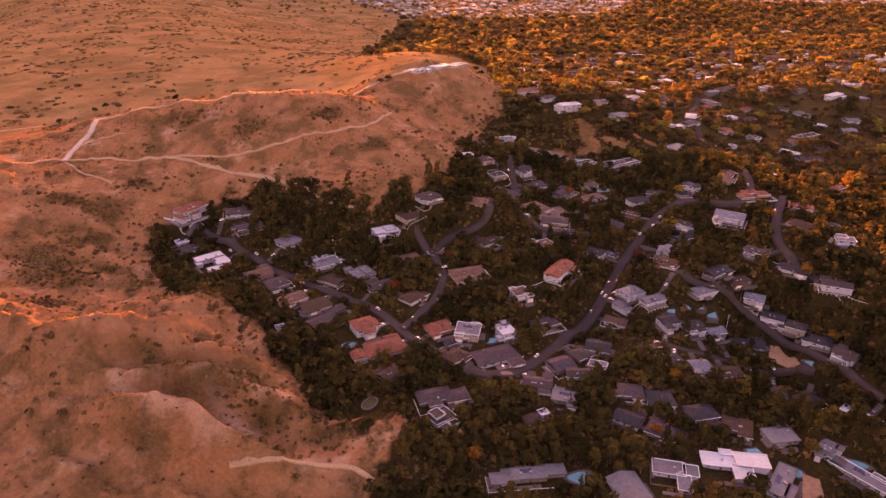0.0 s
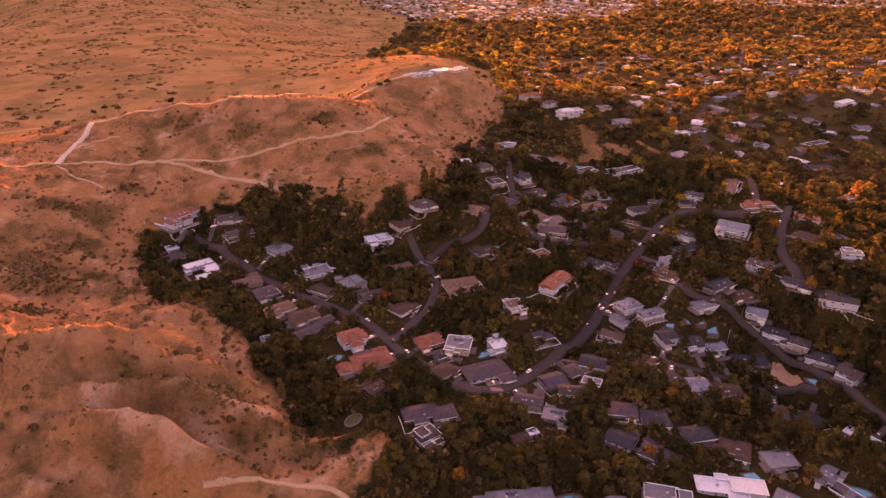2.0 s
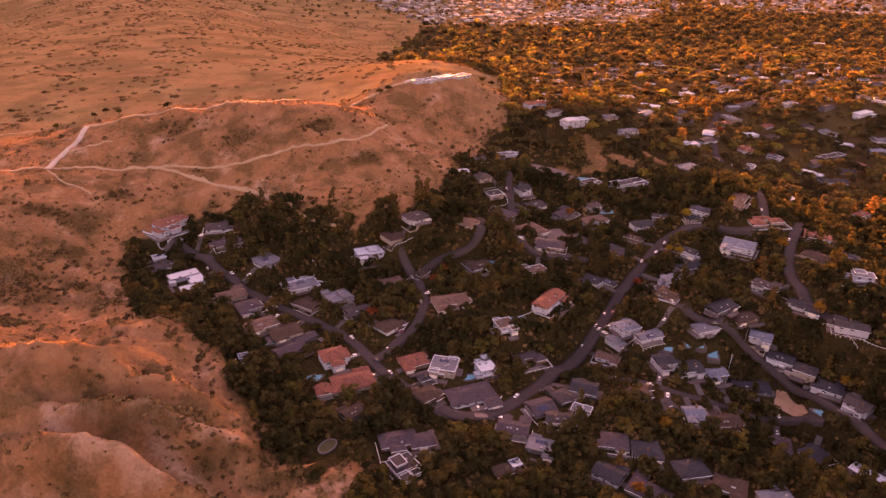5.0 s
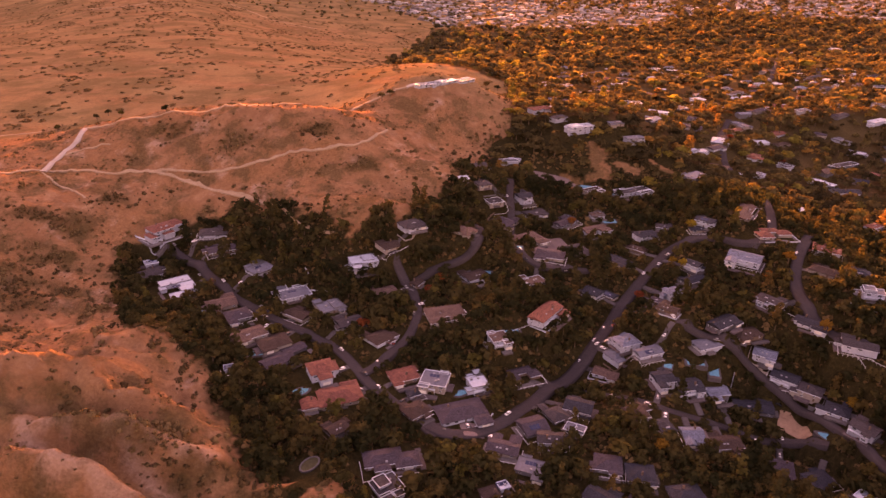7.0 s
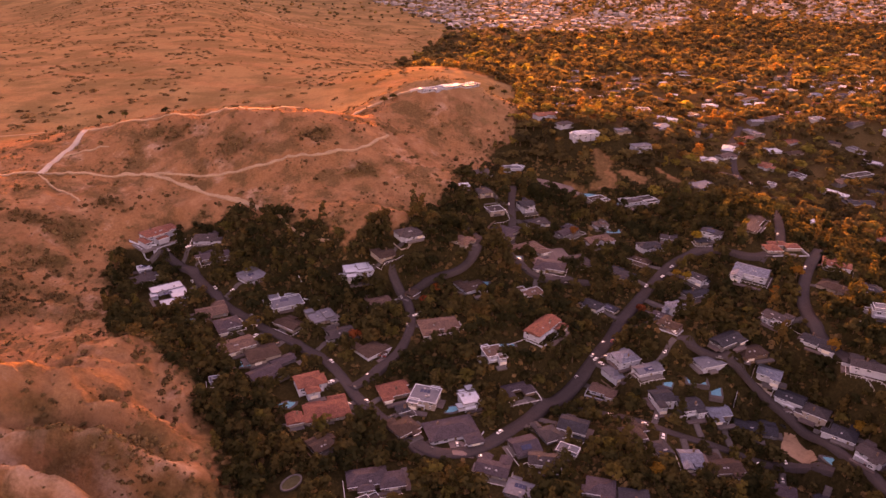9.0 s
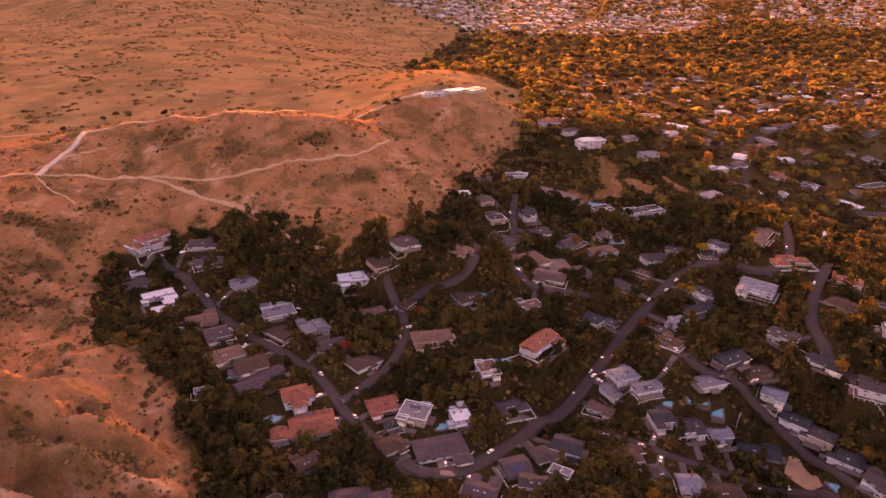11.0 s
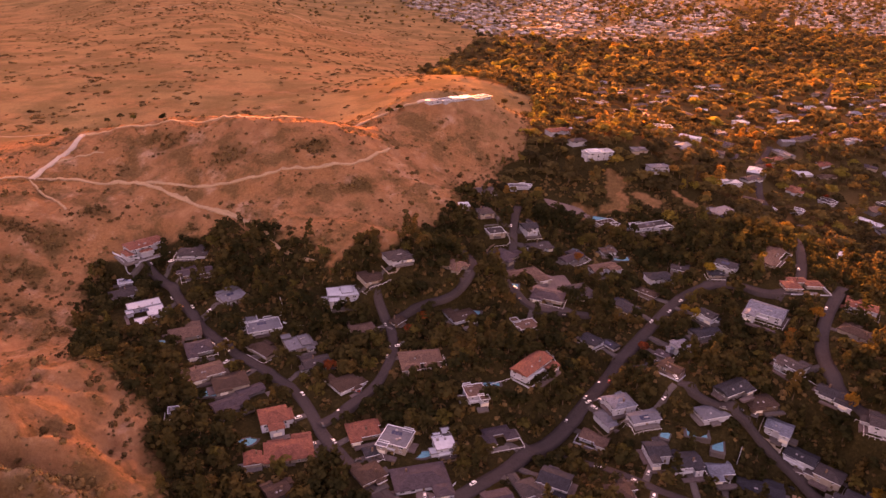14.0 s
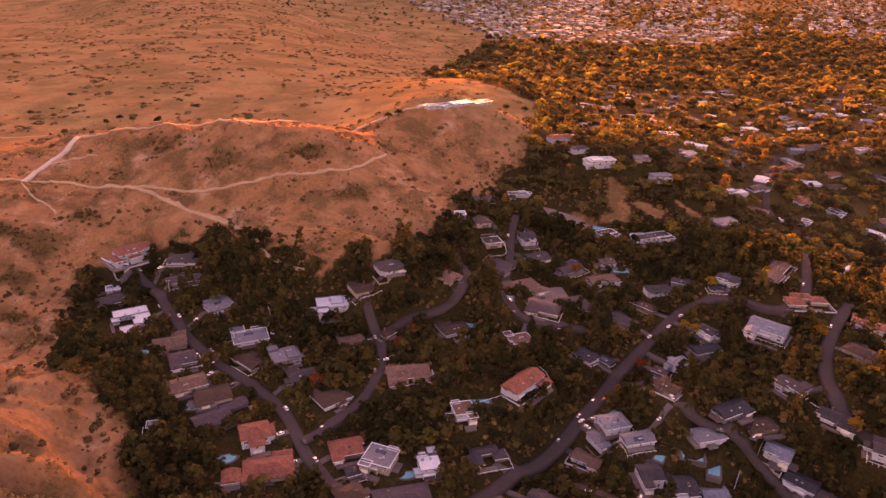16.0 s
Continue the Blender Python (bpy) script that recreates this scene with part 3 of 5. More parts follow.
house(-49.2, 496.8, 35, 17.6, 8.8, 1, "gable", "greybrown", "white")
house(-50.1, 564.8, 24, 21.6, 11.4, 2, "flat", "white", "white")
house(-27.6, 576.1, 39, 19.9, 9.7, 1, "hip", "brown", "cream")
house(-27.6, 538.1, 32, 16.8, 11.4, 1, "hip", "tan", "cream")
house(-23.1, 475.7, 50, 16.6, 10.6, 1, "hip", "brown", "white")
house(-2.7, 438.9, 28, 17.7, 10.6, 1, "hip", "terracotta", "brown", False)
house(18.8, 434.3, -10, 16.3, 11.4, 2, "flat", "palegrey", "cream", False)
house(5.7, 423.6, 33, 6.8, 7.0, 1, "hip", "grey", "grey")
house(9.4, 406.1, 44, 14.5, 9.7, 1, "hip", "brown", "brown")
house(36.8, 411.0, 24, 29.9, 13.2, 1, "hip", "mauve", "white")
house(46.3, 437.2, 24, 11.1, 11.4, 2, "flat", "white", "white")
house(76.9, 458.8, 27, 20.1, 13.4, 1, "hip", "mauve", "brown", plan=[(-8, 8, 1, 7, 1), (-11, -4, -7, 2, 1), (4, 11, -5, 2, 1)])
house(59.6, 476.9, 24, 11.9, 8.8, 2, "flat", "tan", "white")
house(93.6, 508.4, 57, 29.3, 9.7, 2, "gable", "terracotta", "white")
house(88.1, 564.0, 31, 15.7, 8.8, 1, "flat", "tan", "grey")
house(19.8, 504.6, 20, 27.1, 14.1, 1, "hip", "tan", "cream")
house(-14.0, 591.1, 36, 18.8, 10.6, 1, "hip", "greybrown", "white")
house(41.2, 562.6, 38, 19.5, 9.7, 1, "hip", "brown", "white")
house(136.9, 569.7, -37, 14.3, 9.7, 1, "gable", "grey", "white", False)
house(150.9, 569.4, -41, 10.6, 7.9, 1, "gable", "grey", "cream", False)
house(163.0, 613.7, -41, 21.1, 10.6, 1, "hip", "grey", "cream")
house(35.8, 757.2, 28, 18.3, 10.6, 1, "gable", "greybrown", "white")
house(43.2, 698.7, 25, 12.9, 11.4, 1, "hip", "greybrown", "cream")
house(54.1, 682.8, 27, 14.1, 10.6, 1, "flat", "greybrown", "cream")
house(63.1, 661.6, -39, 20.4, 13.2, 1, "hip", "mauve", "cream")
house(82.9, 701.7, 24, 13.3, 9.7, 2, "gable", "grey", "white")
house(69.4, 782.7, 13, 19.2, 8.8, 1, "flat", "palegrey", "white")
house(83.7, 638.7, 35, 29.1, 13.2, 1, "hip", "tan", "cream")
house(103.2, 603.5, -12, 23.5, 14.1, 1, "hip", "mauve", "cream")
house(126.9, 629.3, 30, 19.5, 12.3, 1, "hip", "greybrown", "white")
house(92.9, 685.5, 36, 19.8, 10.6, 1, "gable", "greybrown", "white", False)
house(122.3, 679.3, 45, 22.5, 7.9, 1, "gable", "mauve", "grey")
house(150.0, 668.5, 31, 25.0, 17.0, 1, "gable", "tan", "white", False, plan=[(-12, 12, -2, 8, 1.2), (1, 11, -9, -1.6, 1.6), (-12, -5, -6, -1.6, 1)])
house(192.2, 655.1, 19, 20.2, 9.7, 2, "hip", "grey", "white")
house(193.2, 739.6, 30, 37.0, 10.6, 1, "flat", "greybrown", "white")
house(152.9, 735.6, 35, 17.6, 8.8, 1, "flat", "brown", "cream")
house(211.2, 667.8, -14, 13.8, 8.8, 1, "hip", "greybrown", "grey")
house(245.3, 659.9, -29, 16.3, 10.6, 2, "gable", "grey", "white")
house(282.8, 671.9, 59, 37.9, 9.7, 1, "gable", "tan", "cream")
house(293.5, 629.8, 8, 30.0, 18.0, 1, "hip", "terracotta", "cream", plan=[(-15, -3, -9, 3, 1), (-8, 6, 1, 9, 1.1), (3, 15, -4, 5, 1)])
house(262.2, 598.0, -28, 25.0, 17.6, 2, "gable", "bluegrey", "white")
house(332.5, 612.1, -23, 20.7, 11.4, 2, "hip", "terracotta", "white")
house(315.8, 572.0, -40, 22.5, 12.3, 1, "hip", "brown", "cream")
house(352.2, 590.6, -13, 16.1, 12.3, 1, "hip", "grey", "grey")
house(331.2, 530.7, -12, 14.4, 8.8, 2, "flat", "palegrey", "white")
house(349.3, 707.5, -67, 14.6, 7.0, 1, "gable", "greybrown", "grey")
house(370.2, 761.6, 34, 16.6, 6.2, 2, "flat", "white", "white")
house(452.0, 895.2, -46, 27.8, 8.8, 1, "flat", "white", "white")
house(468.8, 869.2, 7, 29.8, 11.4, 1, "gable", "grey", "white")
house(508.7, 968.3, 28, 40.0, 10.6, 1, "flat", "greybrown", "grey")
house(503.3, 911.3, -17, 18.1, 10.6, 1, "gable", "grey", "cream")
house(442.2, 748.8, 31, 16.1, 9.7, 2, "hip", "terracotta", "white")
house(200.8, 568.5, 34, 12.3, 10.6, 2, "hip", "bluegrey", "white")
house(219.0, 584.9, 30, 20.4, 10.6, 1, "gable", "grey", "grey", False)
house(222.2, 599.7, -42, 12.1, 8.8, 2, "gable", "grey", "white", False)
house(263.0, 536.2, -49, 16.7, 9.7, 2, "gable", "greybrown", "white")
house(283.6, 509.3, -35, 21.9, 9.7, 1, "gable", "grey", "white")
house(303.0, 479.8, -20, 20.6, 10.6, 2, "gable", "greybrown", "white")
house(177.2, 543.9, 38, 15.3, 8.8, 1, "gable", "grey", "grey")
house(204.2, 490.3, 25, 13.6, 11.4, 1, "hip", "palegrey", "white")
house(221.1, 508.3, 37, 21.9, 11.4, 1, "gable", "grey", "grey", False)
house(238.6, 506.4, 21, 19.3, 11.4, 1, "hip", "brown", "brown", False)
house(249.5, 494.6, -27, 14.5, 11.4, 2, "gable", "bluegrey", "white", False)
house(260.3, 480.0, -34, 17.1, 11.4, 2, "gable", "grey", "white", False)
house(272.3, 466.4, -34, 14.3, 11.4, 2, "hip", "greybrown", "cream")
house(281.9, 446.9, -32, 14.2, 12.3, 1, "hip", "grey", "white")
house(289.3, 425.8, -49, 15.1, 11.4, 2, "gable", "greybrown", "white")
house(152.3, 499.8, 28, 15.9, 13.2, 2, "hip", "bluegrey", "white", False)
house(146.4, 493.9, 35, 16.3, 12.3, 1, "hip", "palegrey", "white", False)
house(165.2, 485.4, 25, 18.5, 9.7, 1, "gable", "palegrey", "white")
house(137.4, 481.0, -21, 17.0, 9.7, 1, "gable", "tan", "white", False)
house(170.7, 460.2, 15, 12.5, 12.3, 2, "gable", "grey", "white")
house(188.9, 457.7, 18, 13.5, 12.3, 2, "gable", "grey", "white")
house(208.7, 463.5, 14, 14.3, 11.4, 1, "gable", "bluegrey", "grey")
house(234.7, 462.1, -10, 25.7, 11.4, 1, "gable", "grey", "grey")
house(145.9, 420.5, 17, 13.2, 11.4, 1, "hip", "brown", "grey")
house(162.0, 410.3, 21, 8.9, 12.3, 1, "hip", "grey", "grey")
house(178.7, 409.5, 5, 12.2, 10.6, 1, "gable", "bluegrey", "white")
house(202.1, 414.2, 11, 16.9, 11.4, 1, "gable", "brown", "cream")
house(239.5, 413.1, -14, 13.0, 13.2, 1, "hip", "mauve", "brown")
house(258.5, 405.0, 19, 15.8, 12.3, 1, "hip", "grey", "grey")
house(111.3, 425.2, -17, 16.5, 10.6, 2, "gable", "grey", "white", False)
house(96.5, 415.5, 32, 11.5, 9.7, 1, "hip", "greybrown", "grey")
house(81.1, 401.7, 26, 14.9, 11.4, 1, "gable", "mauve", "grey", False)
house(91.4, 390.2, -1, 15.7, 9.7, 1, "gable", "greybrown", "white", False)
house(106.2, 400.0, -24, 11.1, 7.0, 1, "flat", "palegrey", "cream")
house(63.0, 380.6, -12, 17.8, 10.6, 1, "gable", "mauve", "cream")
house(78.7, 365.2, -16, 15.8, 10.6, 1, "flat", "palegrey", "grey")
house(62.9, 349.8, 26, 4.8, 4.4, 1, "flat", "white", "white", False)
house(55.6, 344.4, 26, 9.1, 7.9, 1, "hip", "brown", "brown", False)
house(122.0, 372.5, -8, 14.8, 12.3, 1, "hip", "mauve", "grey", False)
house(139.3, 366.5, -1, 15.2, 13.2, 1, "hip", "grey", "grey", False)
house(48.2, 299.5, 7, 42.0, 10.0, 1, "flat", "palegrey", "cream", plan=[(-9, 10, -4, 4, 1.1), (-21, -8.6, -6, 1.5, 1), (9.6, 21, -2, 5, 1), (-14, -9, 1, 4, 0.95)])
house(102.0, 289.7, 15, 16.4, 19.4, 1, "gable", "palegrey", "white")
house(132.0, 303.0, -12, 24.0, 14.0, 1, "flat", "palegrey", "white", plan=[(-13, 4, -4, 6, 1), (3.6, 11, -3, 5, 1), (0, 6.5, -15, -3.6, 0.95)])
house(166.4, 311.0, -8, 36.0, 16.0, 1, "flat", "white", "white", plan=[(-17, 2, -4, 6, 1), (1.6, 19, -3, 7, 1.45), (-1, 9, -13, -2.6, 1.1), (-6, 0, 5.6, 9, 1.2)])
house(189.8, 299.7, 53, 27.0, 10.0, 1, "flat", "palegrey", "white", plan=[(-13.5, 13.5, -4.5, 4.5, 1), (-12, -1, -8, -4.1, 1)])
house(221.1, 316.4, 49, 12.5, 8.0, 1, "flat", "palegrey", "white")
house(231.0, 299.0, -53, 30.0, 10.0, 1, "flat", "palegrey", "white", plan=[(-15, 15, -4, 4, 1), (5, 15, 3.6, 7, 1)])
house(277.7, 374.0, -50, 25.0, 8.0, 1, "flat", "white", "cream", plan=[(-12.5, 12.5, -4, 4, 1.3)])
house(201.7, 332.3, 9, 17.3, 12.3, 1, "flat", "palegrey", "grey")
house(114.6, 345.9, -35, 15.6, 11.4, 1, "gable", "grey", "white")
house(161.7, 353.8, 13, 17.3, 13.2, 1, "hip", "grey", "grey")
house(180.7, 343.9, -22, 16.9, 12.3, 1, "hip", "brown", "grey")
house(132.5, 335.0, -32, 17.7, 12.3, 1, "hip", "mauve", "grey")
house(104.5, 882.0, 30, 26.7, 10.6, 2, "hip", "terracotta", "white")
house(124.5, 850.8, 36, 18.0, 10.6, 2, "hip", "greybrown", "white")
house(145.9, 823.1, 26, 27.0, 11.4, 3, "flat", "white", "white")
house(188.7, 849.9, 8, 16.2, 9.7, 1, "flat", "palegrey", "cream")
house(207.1, 828.5, 23, 21.6, 10.6, 2, "flat", "palegrey", "white")
house(159.9, 1271.0, 30, 40.0, 13.2, 1, "hip", "greybrown", "cream")
house(208.2, 1317.6, 36, 33.2, 12.3, 1, "hip", "tan", "cream")
house(260.2, 1461.7, 34, 40.0, 12.3, 1, "gable", "greybrown", "cream")
house(320.7, 1075.6, -24, 33.0, 14.1, 1, "hip", "mauve", "cream")
house(292.0, 972.3, -14, 26.9, 12.3, 1, "hip", "greybrown", "cream")
house(434.0, 1326.6, 36, 40.0, 13.2, 1, "hip", "tan", "cream")
house(514.7, 1448.7, 40, 40.0, 12.3, 2, "hip", "tan", "white")
house(297.7, 900.3, 24, 29.2, 11.4, 1, "flat", "white", "white")
house(265.8, 782.9, 35, 24.8, 15.8, 1, "flat", "palegrey", "grey")
house(313.4, 811.5, -56, 9.4, 8.8, 1, "hip", "tan", "cream")
house(406.8, 1079.3, -61, 28.3, 11.4, 1, "flat", "palegrey", "cream")
house(393.2, 1056.3, 47, 30.0, 10.6, 1, "hip", "terracotta", "cream")
house(448.6, 1051.9, 36, 30.0, 11.4, 1, "hip", "terracotta", "white")
house(530.4, 1038.3, -57, 20.9, 10.6, 1, "flat", "palegrey", "white")
house(594.1, 1078.9, 35, 33.3, 10.6, 2, "flat", "white", "white")
house(504.6, 1116.9, 25, 19.5, 10.6, 1, "flat", "palegrey", "white")
house(745.6, 1652.5, 38, 40.0, 15.8, 1, "hip", "greybrown", "cream")
house(754.4, 1583.6, -39, 40.0, 15.8, 1, "flat", "white", "white")
house(1146.0, 2478.1, -23, 40.0, 22.9, 2, "flat", "white", "white")
house(886.1, 2729.4, 27, 40.0, 22.9, 1, "flat", "palegrey", "white")
house(1174.4, 2321.0, -43, 40.0, 21.1, 1, "hip", "greybrown", "white")
house(331.1, 1591.7, -24, 39.1, 14.1, 1, "hip", "tan", "cream")
house(342.0, 1418.2, -62, 40.0, 14.1, 1, "hip", "mauve", "cream")
house(714.4, 2444.7, 41, 40.0, 19.4, 1, "hip", "greybrown", "cream")
house(784.7, 2068.5, 46, 40.0, 15.8, 1, "hip", "tan", "white")
house(956.0, 2315.8, 47, 40.0, 15.8, 2, "flat", "palegrey", "cream")
house(446.3, 1128.5, 40, 31.8, 12.3, 1, "hip", "mauve", "cream")
house(446.1, 1020.2, 29, 23.5, 10.6, 1, "hip", "brown", "cream")
house(668.4, 1434.9, 40, 40.0, 13.2, 1, "hip", "greybrown", "cream")
house(717.6, 1363.4, 31, 37.3, 14.1, 1, "hip", "brown", "cream")
house(550.9, 1098.8, 36, 27.1, 12.3, 1, "hip", "greybrown", "grey")
house(282.6, 1690.0, 38, 40.0, 15.8, 1, "hip", "greybrown", "cream")
house(198.2, 1593.5, 38, 40.0, 14.1, 1, "hip", "tan", "cream")
house(-28.3, 873.4, 45, 27.5, 8.8, 1, "flat", "palegrey", "white")
house(-5.0, 886.7, 50, 25.0, 8.8, 1, "flat", "white", "white")
house(16.0, 905.0, 48, 22.0, 8.8, 1, "flat", "palegrey", "white")
house(370.3, 841.6, -72, 22.3, 8.8, 1, "hip", "greybrown", "cream")
house(401.1, 834.0, -21, 13.9, 8.8, 1, "hip", "greybrown", "grey")
house(507.9, 1052.0, -32, 15.9, 9.7, 1, "hip", "mauve", "cream")

house(24.6, 693.7, 20, 8.0, 6.0, 1, "flat", "white", "white")
house(154.1, 696.7, 15, 13.0, 8.0, 1, "flat", "tan", "white")
house(187.6, 562.8, -30, 9.5, 7.0, 1, "gable", "mauve", "grey")
house(184.1, 519.0, -35, 14.0, 8.0, 1, "gable", "brown", "brown")
house(237.0, 652.0, 5, 14.0, 7.5, 1, "hip", "grey", "cream")
house(182.0, 634.0, -35, 16.0, 8.0, 1, "hip", "brown", "brown")
house(323.0, 884.9, -30, 20.0, 9.0, 1, "hip", "tan", "cream")
house(338.0, 868.0, 20, 10.0, 7.0, 2, "flat", "white", "white")
house(377.0, 895.3, 70, 14.0, 8.0, 1, "flat", "palegrey", "white")
house(30.6, 596.4, 70, 12.0, 9.0, 1, "hip", "tan", "cream")
house(-176.1, 587.0, 32, 22.0, 9.0, 1, "gable", "mauve", "brown")
house(-236.9, 581.0, 35, 10.0, 6.0, 1, "flat", "white", "white")
house(368.3, 1011.4, 30, 18.0, 9.0, 1, "hip", "tan", "cream")
house(-5.0, 550.1, 60, 9.0, 6.0, 1, "gable", "brown", "brown")
# more roofs between the trees of the far slopes, along loose rows
rnd = random.Random(77)
for _ in range(1100):
    v = rnd.uniform(930, 1800)
    u = v * rnd.uniform(0.10, 0.62)
    if len(HOMES) > 345 or any(math.hypot(u - q, v - r) < 19 + v * 0.011 for q, r in HOMES):
        continue
    house(u, v, rnd.choice((-20, 5, 30, 65)) + rnd.uniform(-12, 12), rnd.uniform(14, 24), rnd.uniform(10, 14), rnd.choice((1, 1, 2)),
          rnd.choice(("hip", "gable", "flat")), rnd.choice(("tan", "greybrown", "mauve", "palegrey", "white", "white", "terracotta", "bluegrey")),
          rnd.choice(("white", "cream", "white", "grey")))


# ---- yards: pools, walls, terraces ----
def flat_at(x, y, reach):
    return float(np.mean([ground(x + u, y + v) for u in (-reach, 0, reach) for v in (-reach, 0, reach)]))


def outline(kind, w, d, n=20):
    if kind == "round":
        return [(w / 2 * math.cos(math.tau * k / n), d / 2 * math.sin(math.tau * k / n)) for k in range(n)]
    if kind == "kidney":
        return [(w / 2 * math.cos(q) * (1 + 0.18 * math.cos(2 * q)), d / 2 * math.sin(q) * (1 + 0.25 * math.cos(q)) + 0.18 * d * math.cos(q) ** 2)
                for q in (math.tau * k / n for k in range(n))]
    r, pts = 0.6, []
    for cx, cy, a0 in ((1, 1, 0), (-1, 1, 90), (-1, -1, 180), (1, -1, 270)):
        for k in range(4):
            q = radians(a0 + 30 * k)
            pts.append((cx * (w / 2 - r) + r * math.cos(q), cy * (d / 2 - r) + r * math.sin(q)))
    return pts


def pool(x, y, turn, w, d, kind="square"):
    """A swimming pool: deck around it, white coping and still water."""
    w, d = w * 1.3, d * 1.3
    c, n = math.cos(radians(turn)), math.sin(radians(turn))
    z = float(np.mean([ground(x + c * p * w - n * q * d, y + n * p * w + c * q * d) for p in (-0.6, 0, 0.6) for q in (-0.6, 0, 0.6)])) + 0.3
    PADS.append((x, y, c, n, w * 0.75 + 1.5, d * 0.75 + 1.5, z - 0.2))
    home = thing("swimming_pool", pose(x, y, z - 0.1, 0, 0, turn), "turquoise backyard swimming pool with a worn concrete deck", "pool", "backyard pools")
    line = outline(kind, w, d)
    n = len(line)
    def ring(s, k0, k1, z0, z1):
        a = [(p * k0, q * k0) for p, q in line]
        b = [(p * k1, q * k1) for p, q in line]
        v = [(p, q, z1) for p, q in a] + [(p, q, z1) for p, q in b] + [(p, q, z0) for p, q in a] + [(p, q, z0) for p, q in b]
        f = []
        for i in range(n):
            j = (i + 1) % n
            f += [(i, n + i, n + j, j), (n + i, 3 * n + i, 3 * n + j, n + j), (i, j, 2 * n + j, 2 * n + i)]
        return s.add(v, f)
    part("deck", ring(Solid(), 1.05, 1.36, -3.5, 0.0).mesh("deck", M_DRIVE), home)
    part("coping", ring(Solid(), 1.0, 1.05, -1.5, 0.06).mesh("coping", M_CONCRETE), home, "worn concrete pool coping")
    part("water", Solid().add([(p * 1.01, q * 1.01, -0.02) for p, q in line], [tuple(range(n))]).mesh("water", M_WATER), home, "still turquoise water")
    TAKEN.append((x, y, max(w, d) * 0.62))


# a level lawn for the oval basin
BASIN = (-44.5, 354.5)
PADS.append((259.2, 449.0, 1.0, 0.0, 9.0, 14.0, float(slopes(259.2, 449.0))))
PADS.append((*BASIN, math.cos(radians(62)), math.sin(radians(62)), 8.0, 6.0, float(slopes(*BASIN))))
pool(196.6, 478.1, 0, 9, 5)
pool(209.6, 476.5, 80, 10, 5)
pool(178.5, 477.6, 70, 8, 4)
pool(-66.1, 418.6, 20, 7, 5, "kidney")
pool(-46.3, 405.5, 10, 9, 5, "kidney")
pool(34.2, 428.8, 20, 10, 4, "kidney")
pool(147.9, 744.7, -10, 10, 6)
pool(178.9, 734.6, 60, 10, 6)
pool(165.3, 689.8, 10, 10, 6)
pool(74.5, 602.2, 0, 7, 6)
pool(123.0, 694.0, 60, 9, 4)
pool(48.0, 571.5, 0, 8, 5)
pool(-106.0, 454.7, 20, 8, 5)
pool(-163.1, 498.8, 20, 6, 5)
pool(-232.2, 558.3, 20, 8, 5, "kidney")
pool(272.4, 430.4, -25, 9, 6, "kidney")
pool(28.9, 762.3, 0, 8, 6)
pool(69.1, 489.4, 15, 8, 3)
pool(77.1, 298.9, 10, 9, 7, "kidney")
pool(201.9, 307.9, 0, 5.5, 5.5, "round")
pool(234.4, 307.9, -30, 8, 4.5, "kidney")
pool(184.5, 322.6, 10, 8, 4)


# bare eroded gullies and pale crests on the dry hills: from, to, reach
SCARS = [((-185, 329), (-153, 300), 4), ((-153, 300), (-122, 298), 5), ((-122, 298), (-105, 314), 5), ((-129, 325), (-108, 314), 4), ((-187, 331), (-160, 331), 3),
         ((-140, 333), (-119, 336), 3), ((-119, 336), (-92, 339), 4), ((-105, 314), (-92, 303), 4), ((-44, 315), (-14, 315), 7), ((-78, 294), (-55, 300), 4)]
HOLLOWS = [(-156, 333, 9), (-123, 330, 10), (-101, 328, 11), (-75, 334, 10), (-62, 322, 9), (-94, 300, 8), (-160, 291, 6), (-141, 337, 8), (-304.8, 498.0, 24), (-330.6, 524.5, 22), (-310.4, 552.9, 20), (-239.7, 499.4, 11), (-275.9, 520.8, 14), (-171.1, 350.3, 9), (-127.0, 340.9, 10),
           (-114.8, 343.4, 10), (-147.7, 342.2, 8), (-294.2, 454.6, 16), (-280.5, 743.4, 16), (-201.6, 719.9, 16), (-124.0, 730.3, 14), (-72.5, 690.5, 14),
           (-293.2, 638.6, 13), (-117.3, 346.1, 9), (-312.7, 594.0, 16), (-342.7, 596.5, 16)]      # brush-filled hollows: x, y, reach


# ---- the land: one sheet to the horizon, fine where the flight passes ----
def spread(dense0, dense1, step, end0, end1):
    line = list(np.arange(dense0, dense1, step))
    s = step
    while line[-1] < end1:
        s *= 1.07
        line.append(line[-1] + s)
    s, front = step, [dense0]
    while front[-1] > end0:
        s *= 1.12
        front.append(front[-1] - s)
    return np.array(front[:0:-1] + line)


gx, gy = spread(-420, 400, 3.0, -7000, 7000), spread(250, 880, 3.0, -3000, 9000)
X, Y = np.meshgrid(gx, gy)
Z = ground(X, Y)
nx, ny = len(gx), len(gy)
k = (np.arange(ny - 1)[:, None] * nx + np.arange(nx - 1)).ravel()
land = bulk_mesh("ground", np.stack([X, Y, Z], -1).reshape(-1, 3), np.stack([k, k + 1, k + nx + 1, k + nx], -1), M_GROUND)
land.polygons.foreach_set("use_smooth", np.ones(len(land.polygons), bool))
# litter thinned past y 860, which paints the sunlit ground there lighter
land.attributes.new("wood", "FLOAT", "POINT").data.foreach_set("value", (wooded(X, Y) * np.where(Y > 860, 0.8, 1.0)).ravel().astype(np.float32))
